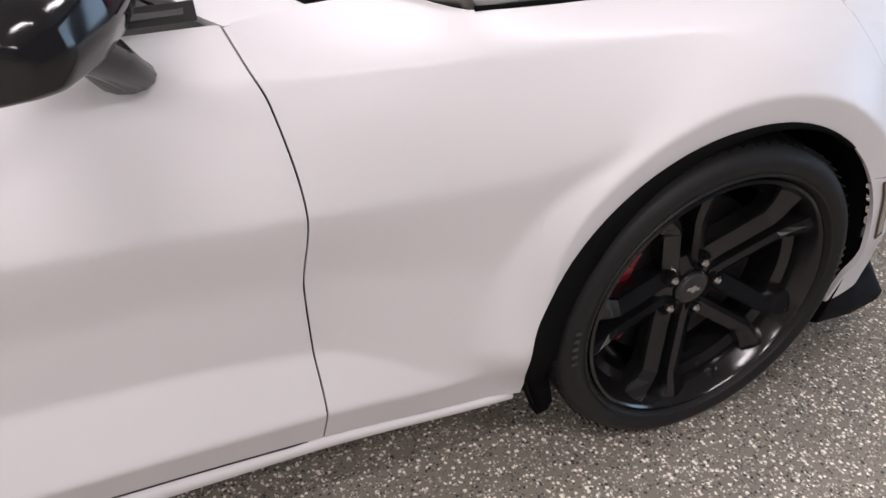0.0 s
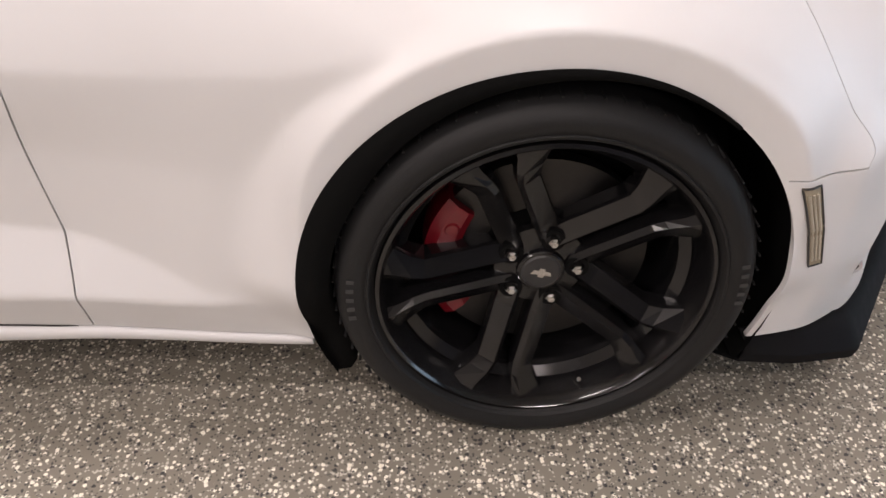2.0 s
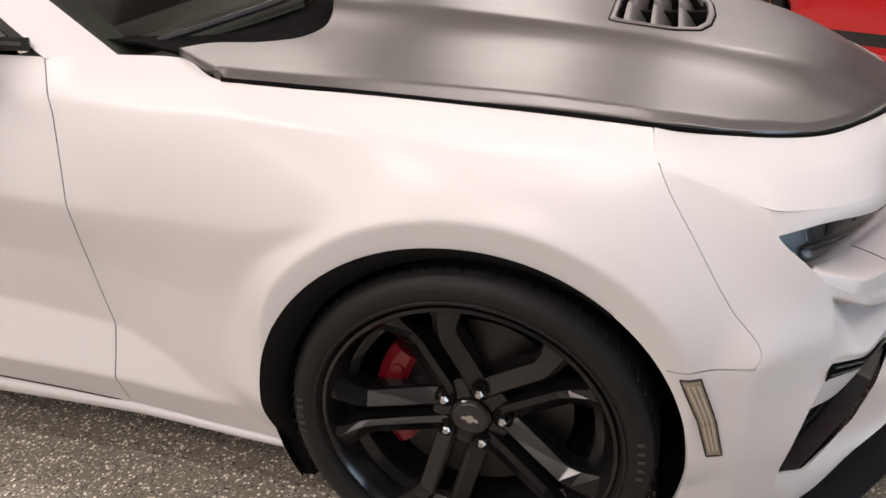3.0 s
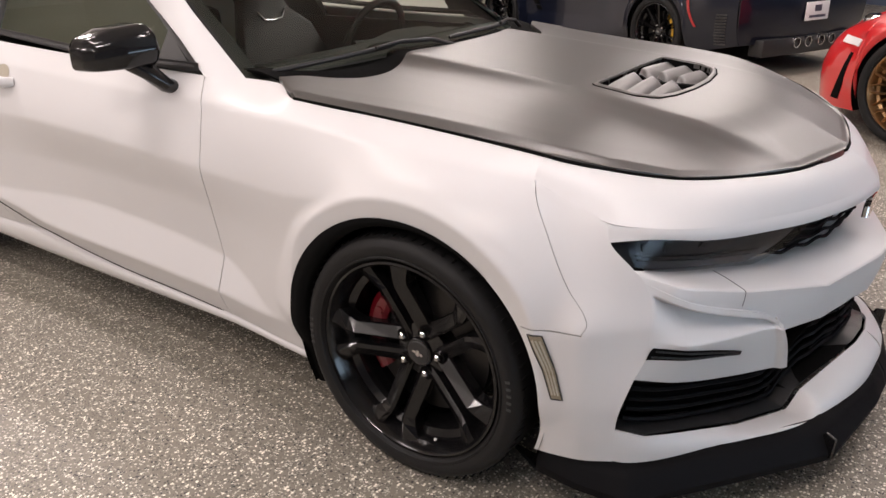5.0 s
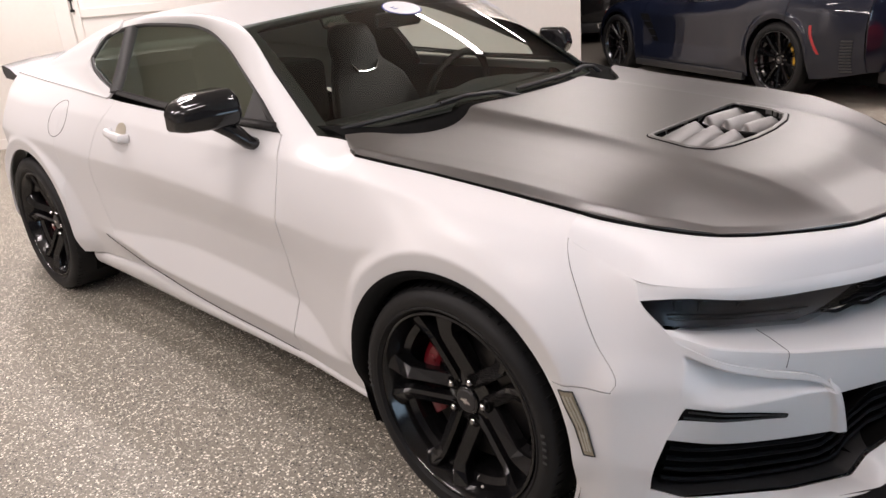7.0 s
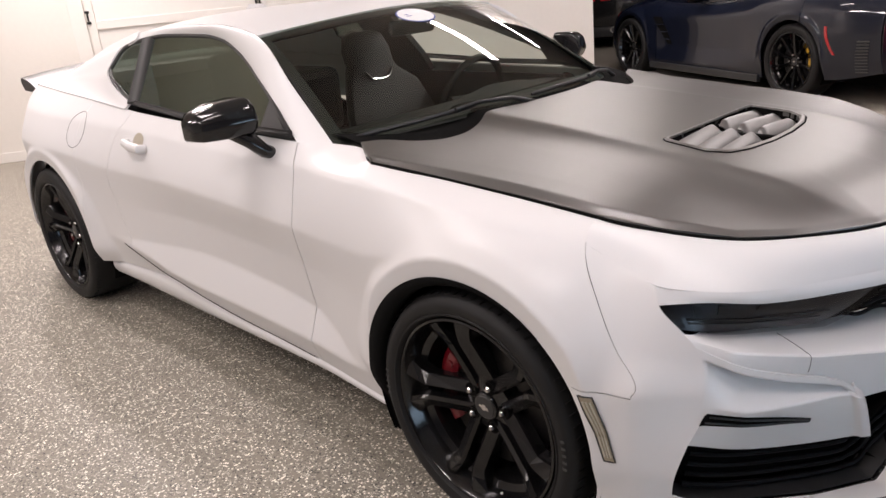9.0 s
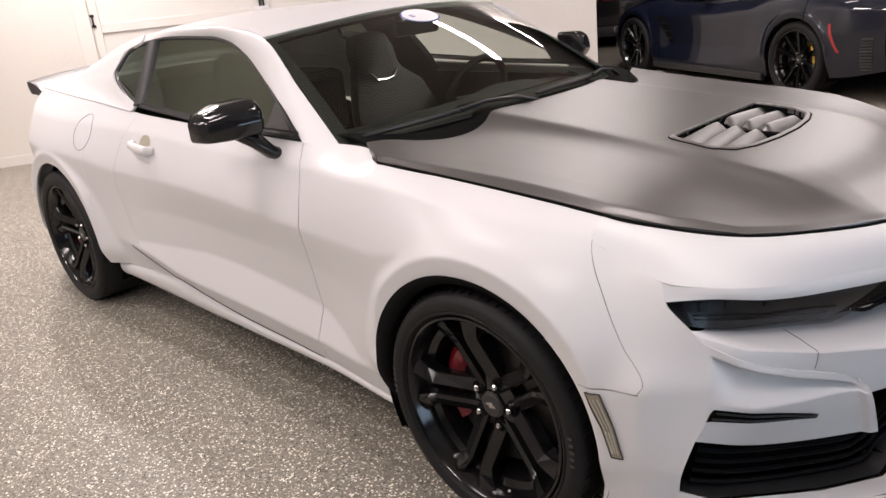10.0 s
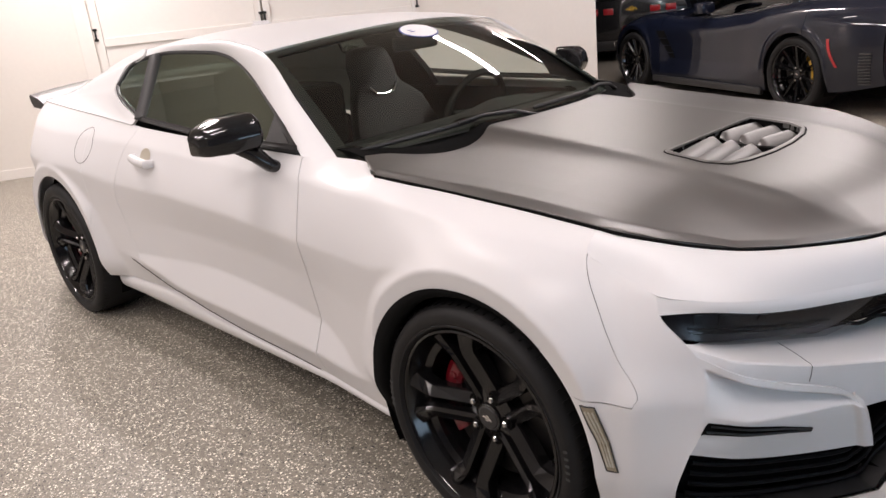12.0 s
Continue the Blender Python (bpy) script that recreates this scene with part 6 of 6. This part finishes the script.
RED_X = [-3.45, -3.0, -2.457, -2.0, -1.5, -1.0, -0.5, 0.0, 0.35, 0.6, 0.8, 0.93]
RED = Side(flank_rows(RED_X, [
    [(0.70, 0.30), (0.86, 0.22), (0.90, 0.19), (0.88, 0.16), (0.86, 0.15), (0.85, 0.15), (0.86, 0.15), (0.88, 0.16), (0.86, 0.15), (0.80, 0.14), (0.68, 0.14), (0.42, 0.14)],
    [(0.73, 0.36), (0.88, 0.28), (0.92, 0.25), (0.895, 0.22), (0.875, 0.21), (0.865, 0.21), (0.87, 0.21), (0.895, 0.22), (0.875, 0.21), (0.815, 0.20), (0.69, 0.20), (0.43, 0.20)],
    [(0.75, 0.44), (0.89, 0.36), (0.93, 0.34), (0.90, 0.31), (0.875, 0.30), (0.865, 0.30), (0.88, 0.30), (0.90, 0.31), (0.88, 0.30), (0.82, 0.30), (0.70, 0.30), (0.44, 0.30)],
    [(0.76, 0.52), (0.90, 0.44), (0.935, 0.42), (0.90, 0.40), (0.875, 0.40), (0.865, 0.40), (0.88, 0.40), (0.905, 0.40), (0.885, 0.40), (0.82, 0.40), (0.70, 0.38), (0.44, 0.36)],
    [(0.75, 0.64), (0.90, 0.58), (0.935, 0.56), (0.895, 0.54), (0.87, 0.54), (0.86, 0.54), (0.875, 0.54), (0.90, 0.54), (0.875, 0.52), (0.80, 0.50), (0.67, 0.46), (0.42, 0.43)],
    [(0.70, 0.74), (0.86, 0.72), (0.90, 0.70), (0.87, 0.68), (0.85, 0.68), (0.845, 0.68), (0.86, 0.68), (0.875, 0.68), (0.84, 0.64), (0.75, 0.59), (0.61, 0.54), (0.38, 0.49)],
    [(0.62, 0.80), (0.76, 0.82), (0.81, 0.83), (0.81, 0.82), (0.81, 0.82), (0.81, 0.82), (0.80, 0.81), (0.79, 0.79), (0.74, 0.74), (0.66, 0.67), (0.53, 0.60), (0.32, 0.54)],
    [(0.50, 0.83), (0.62, 0.88), (0.70, 0.90), (0.74, 0.89), (0.76, 0.885), (0.76, 0.88), (0.71, 0.865), (0.66, 0.845), (0.60, 0.79), (0.52, 0.71), (0.41, 0.63), (0.24, 0.57)],
]), [(0.0, 0.34, 0.365, 0.925, 0.04), (-2.457, 0.35, 0.38, 0.945, 0.04)])


def parked_car(label, side, m, paint, xs, hood_to, deck_from, cabin, wheels, glass_mat=None):
    """A parked car from its flanks: side panels, hood, deck, canopy, nose, tail, wheels."""
    rear, front = xs
    car = tagged(new("sports_car"), label, "car", "parked cars")
    car.matrix_world = m
    seams = [rear, cabin[1] + 0.12, cabin[0] + 0.10, front]
    low = arch_low(side, side.zline(0))
    for name, x0, x1 in (("rear_quarter", seams[0], seams[1]), ("door", seams[1], seams[2]), ("fender", seams[2], seams[3])):
        arches = [(a[0], a[2]) for a in side.arches if x0 < a[0] < x1]
        g = side.panel(lambda z: x0 + 0.003, lambda z: x1 - 0.003, low, side.zline(7), spread(x0, x1, arches, 44), 36, 1.2)
        both_sides(name, g, paint, car, "", 0.008)
    ts = np.linspace(-1, 1, 31)

    def deck(x, t, crown):
        return (x, t * float(side.lines[7][0](x)), side.zline(7)(x) - 0.001 + crown * (1 - abs(t) ** 2.0) - 0.012 * math.sin(math.pi * min(1, abs(t))) ** 2)

    link("hood", *grid_mesh(np.array([[deck(x, t, 0.02) for t in ts] for x in np.linspace(hood_to, front, 40)])), paint, car, "", thick=0.01)
    link("rear_deck", *grid_mesh(np.array([[deck(x, t, 0.01) for t in ts] for x in np.linspace(rear, deck_from, 24)])), paint, car, "", thick=0.01)
    x0, x1, high, roof0, roof1 = cabin
    prof = smooth_curve([0, 0.12, 0.4, 0.55, 0.75, 1.0], [0.0, 0.42, 0.96, 1.0, 0.86, 0.0])
    rows = []
    for s in np.linspace(0, 1, 40):
        x = x0 + (x1 - x0) * s
        base_w, base_z = float(side.lines[7][0](x)) - 0.01, side.zline(7)(x) - 0.004
        h = (high - base_z) * float(prof(s))
        rows.append([(x, base_w * t * (1 - 0.30 * float(prof(s)) * abs(t) ** 3), base_z + max(0.0, h) * (1 - abs(t) ** 3.2)) for t in ts])
    rows = np.array(rows)
    cut0, cut1 = int(roof0 * 39), int(roof1 * 39)
    for name, a, b, mat in (("windshield", 0, cut0, glass_mat), ("roof", cut0, cut1, paint), ("rear_window", cut1, 39, glass_mat)):
        if name == "roof":
            link("roof", *grid_mesh(rows[a : b + 1, 6:25], True), paint, car, thick=0.01)
            for sl, f in ((slice(0, 7), True), (slice(24, 31), True)):
                link("side_window", *grid_mesh(rows[a : b + 1, sl], f), glass_mat, car)
        else:
            link(name, *grid_mesh(rows[a : b + 1], True), glass_mat, car)
    for x, name in ((front, "nose"), (rear, "tail")):
        zs = np.linspace(side.zline(0)(x), side.zline(7)(x), 16)
        sign = 1 if name == "nose" else -1
        g = np.array([[(x + sign * (0.10 * (1 - t * t) + 0.02 * math.sin(math.pi * k / 15)), t * side.width(x, z), z) for t in ts] for k, z in enumerate(zs)])
        link(name, *grid_mesh(g, sign < 0), paint, car, thick=0.008)
    for (xc, zc, r0, *_), (alloy, caliper, style, rim) in zip(side.arches, wheels):
        wheel_liner(car, xc, zc, r0 + 0.008, 0.92, 0.6)
        for s in (-1, 1):
            build_wheel(car, pose(xc, s * (side.arches[0][3] - 0.012), zc, 0, 0, 0 if s < 0 else 180), zc, 0.29, rim, style, alloy, caliper, 20, True, 172 if s < 0 else 8, False)
    bm = bmesh.new()
    box(bm, rear + 0.1, front - 0.25, -0.55, 0.55, 0.14, 0.5)
    box(bm, side.arches[1][0] + 0.45, side.arches[0][0] - 0.45, -0.84, 0.84, 0.14, 0.3)
    part("underbody", bm, DARK_CAVITY, car)
    bm = bmesh.new()
    box(bm, x1 + 0.3, x0 - 0.5, -0.7, 0.7, 0.3, 0.72)
    for y in (-0.36, 0.36):
        box(bm, x1 + 0.55, x1 + 0.75, y - 0.2, y + 0.2, 0.6, 1.05, 0.05)
    part("cabin", bm, LEATHER, car, "dark seats and cabin")
    for s in (-1, 1):
        bm = bmesh.new()
        wm = side.width(x0 - 0.62, side.zline(7)(x0 - 0.62))
        box(bm, x0 - 0.72, x0 - 0.57, s * (wm - 0.01), s * (wm + 0.17), side.zline(7)(x0 - 0.6) + 0.04, side.zline(7)(x0 - 0.6) + 0.16, 0.03)
        tube(bm, [(x0 - 0.6, s * (wm - 0.04), side.zline(7)(x0 - 0.6) - 0.01), (x0 - 0.63, s * (wm + 0.05), side.zline(7)(x0 - 0.6) + 0.07)], 0.022, 8)
        part("wing_mirror", bm, paint, car, "", True)
    return car


def lamp_block(car, name, mat, x, y, z, dx, dy, dz, label="", bevel=0.012):
    bm = bmesh.new()
    box(bm, x - dx / 2, x + dx / 2, y - dy / 2, y + dy / 2, z - dz / 2, z + dz / 2, bevel)
    return part(name, bm, mat, car, label, True)


def vette_tail(car, side, rear, lamps=(0.62, 0.40), plate=True):
    for s in (-1, 1):
        for y in lamps:
            lamp_block(car, "tail_lamp", TAIL_RED, rear - 0.035 - 0.07 * (1 - (y / 0.85) ** 2), s * y, 0.80, 0.05, 0.16, 0.10, "dark red tail lamp")
        for y in (0.09, 0.24):
            bm = bmesh.new()
            lathe(bm, [(0.040, 0.0), (0.046, 0.0), (0.046, 0.16), (0.040, 0.16), (0.038, 0.02)], 28, "x", (rear - 0.16, s * y, 0.30))
            part("exhaust_tip", bm, CHROME, car, "round chrome exhaust tip", True)
    lamp_block(car, "diffuser", TRIM_BLACK, rear - 0.05, 0, 0.27, 0.16, 1.3, 0.15, "black rear diffuser")
    if plate:
        p = lamp_block(car, "dealer_plate", PLATE, rear - 0.135, 0, 0.56, 0.012, 0.31, 0.16, "white dealer plate with dark marks", 0.004)
        for z, wide, tall in ((0.585, 0.09, 0.055), (0.515, 0.22, 0.022)):
            bm = bmesh.new()
            box(bm, rear - 0.144, rear - 0.1415, -wide / 2, wide / 2, z - tall / 2, z + tall / 2)
            part("plate_bar", bm, INK, p)


def build_parked():
    w_dark = (WHEEL_BLACK, CALIPER_YELLOW, "split", 0.27)
    vette_at = pose(-3.70, 7.30, 0, 0, 0, 153.9)
    blue = parked_car("dark blue low sports car with black wheels, yellow calipers", VETTE, vette_at, BLUE_PAINT, (-3.62, 0.95), -0.78, -2.55, (-0.62, -2.95, 1.235, 0.42, 0.66), (w_dark, w_dark), CAR_GLASS)
    vette_tail(blue, VETTE, -3.62)
    for s in (-1, 1):
        # fender vent, red side lamp, rear corner grille, belt chrome, sill
        g = np.array([[(x, s * (VETTE.width(x, z) + 0.004), z) for x in np.linspace(np.interp(z, [0.40, 0.70], [-0.78, -0.60]), np.interp(z, [0.40, 0.70], [-0.70, -0.46]), 6)] for z in np.linspace(0.40, 0.70, 12)])
        vent = link("fender_vent", *grid_mesh(g, s > 0), DARK_CAVITY, blue, "dark fender vent", thick=0.004)
        for k in (2, 5, 8):
            bm = bmesh.new()
            tube(bm, [Vector(p) + Vector((0, s * 0.004, 0)) for p in g[k]], 0.006, 6)
            part("vent_blade", bm, BLUE_PAINT, vent)
        g = np.array([[(-3.13 - 0.10 * (k / 11) ** 2 + d, s * (VETTE.width(-3.13 - 0.10 * (k / 11) ** 2 + d, z) + 0.004), z) for d in (0, 0.028)] for k, z in enumerate(np.linspace(0.68, 0.44, 12))])
        link("side_lamp", *grid_mesh(g, s < 0), TAIL_RED, blue, "red side marker lamp", thick=0.004)
        for k in range(11):
            z = 0.30 + 0.026 * k
            bm = bmesh.new()
            tube(bm, [(-3.40 - 0.003 * k, s * (VETTE.width(-3.40, z) + 0.003), z), (-3.50 - 0.003 * k, s * (VETTE.width(-3.50, z) + 0.003), z + 0.004)], 0.007, 6)
            part("corner_slat", bm, TRIM_BLACK, blue, "black rear corner slat")
        bm = bmesh.new()
        tube(bm, [(x, s * (float(VETTE.lines[7][0](x)) + 0.004), VETTE.zline(7)(x) + 0.006) for x in np.linspace(-2.45, -1.15, 20)], 0.008, 6)
        part("belt_moulding", bm, CHROME, blue, "bright belt moulding")
        bm = bmesh.new()
        for x in np.linspace(-2.3, -0.42, 2)[:1]:
            box(bm, -2.28, -0.42, s * 0.90, s * 0.955, 0.12, 0.19, 0.01)
        part("side_skirt", bm, TRIM_BLACK, blue, "black side skirt")
    w_bronze = (BRONZE, CALIPER_RED, "mesh", 0.262)
    red_at = pose(1.12, 4.05, 0, 0, 0, 150)
    red = parked_car("red sports car with bronze mesh wheels", RED, red_at, RED_PAINT, (-3.45, 0.93), -0.62, -2.75, (-0.45, -2.95, 1.27, 0.36, 0.6), (w_bronze, w_bronze), CAR_GLASS)
    for s in (-1, 1):
        g = np.array([[(x, s * (RED.width(x, z) + 0.005), z) for x in np.linspace(0.40, 0.62, 8)] for z in (0.565, 0.61)])
        link("side_marker", *grid_mesh(g, s > 0), PLATE, red, "white side marker lamp", thick=0.006)
        g = np.array([[(x, s * (RED.width(x, z) + 0.004), z) for x in np.linspace(np.interp(z, [0.2, 0.52], [0.52, 0.44]), np.interp(z, [0.2, 0.52], [0.60, 0.47]), 4)] for z in np.linspace(0.2, 0.52, 12)])
        link("air_duct", *grid_mesh(g, s > 0), DARK_CAVITY, red, "black duct ahead of the wheel", thick=0.004)
        bm = bmesh.new()
        box(bm, -2.05, -0.40, s * 0.84, s * 0.90, 0.10, 0.17, 0.012)
        part("side_skirt", bm, RED_PAINT, red, "red side skirt", True)
        g = np.array([[(x, s * (RED.width(x, z) + 0.004), z) for x in np.linspace(-2.05, -0.40, 20)] for z in (0.20, 0.27)])
        link("sill_stripe", *grid_mesh(g, s > 0), TRIM_BLACK, red, "black sill stripe", thick=0.003)
        bm = bmesh.new()
        lathe(bm, [(0.0005, 0.03), (0.09, 0.02), (0.115, 0.0), (0.12, -0.03)], 28, "z", (0.52, s * 0.53, 0.715))
        part("headlamp", bm, CHROME, red, "round clear headlamp", True)
    black = parked_car("black coupe with red tail lamps and gold emblem", VETTE, pose(-7.75, 12.1, 0, 0, 0, 123), BLACK_PAINT, (-3.62, 0.95), -0.78, -2.55, (-0.62, -2.95, 1.235, 0.42, 0.66), (w_dark, w_dark), CAR_GLASS)
    vette_tail(black, VETTE, -3.62, (0.60, 0.36), False)
    bm = bmesh.new()
    prism(bm, [(-0.09, -0.018), (-0.03, -0.018), (-0.03, -0.04), (0.03, -0.04), (0.03, -0.018), (0.09, -0.018), (0.07, 0.018), (0.03, 0.018), (0.03, 0.04), (-0.03, 0.04), (-0.03, 0.018), (-0.07, 0.018)], 0.01, pose(-3.74, 0, 0.82, 90, 0, -90))
    part("emblem", bm, GOLD, black, "plain gold emblem")


build_parked()
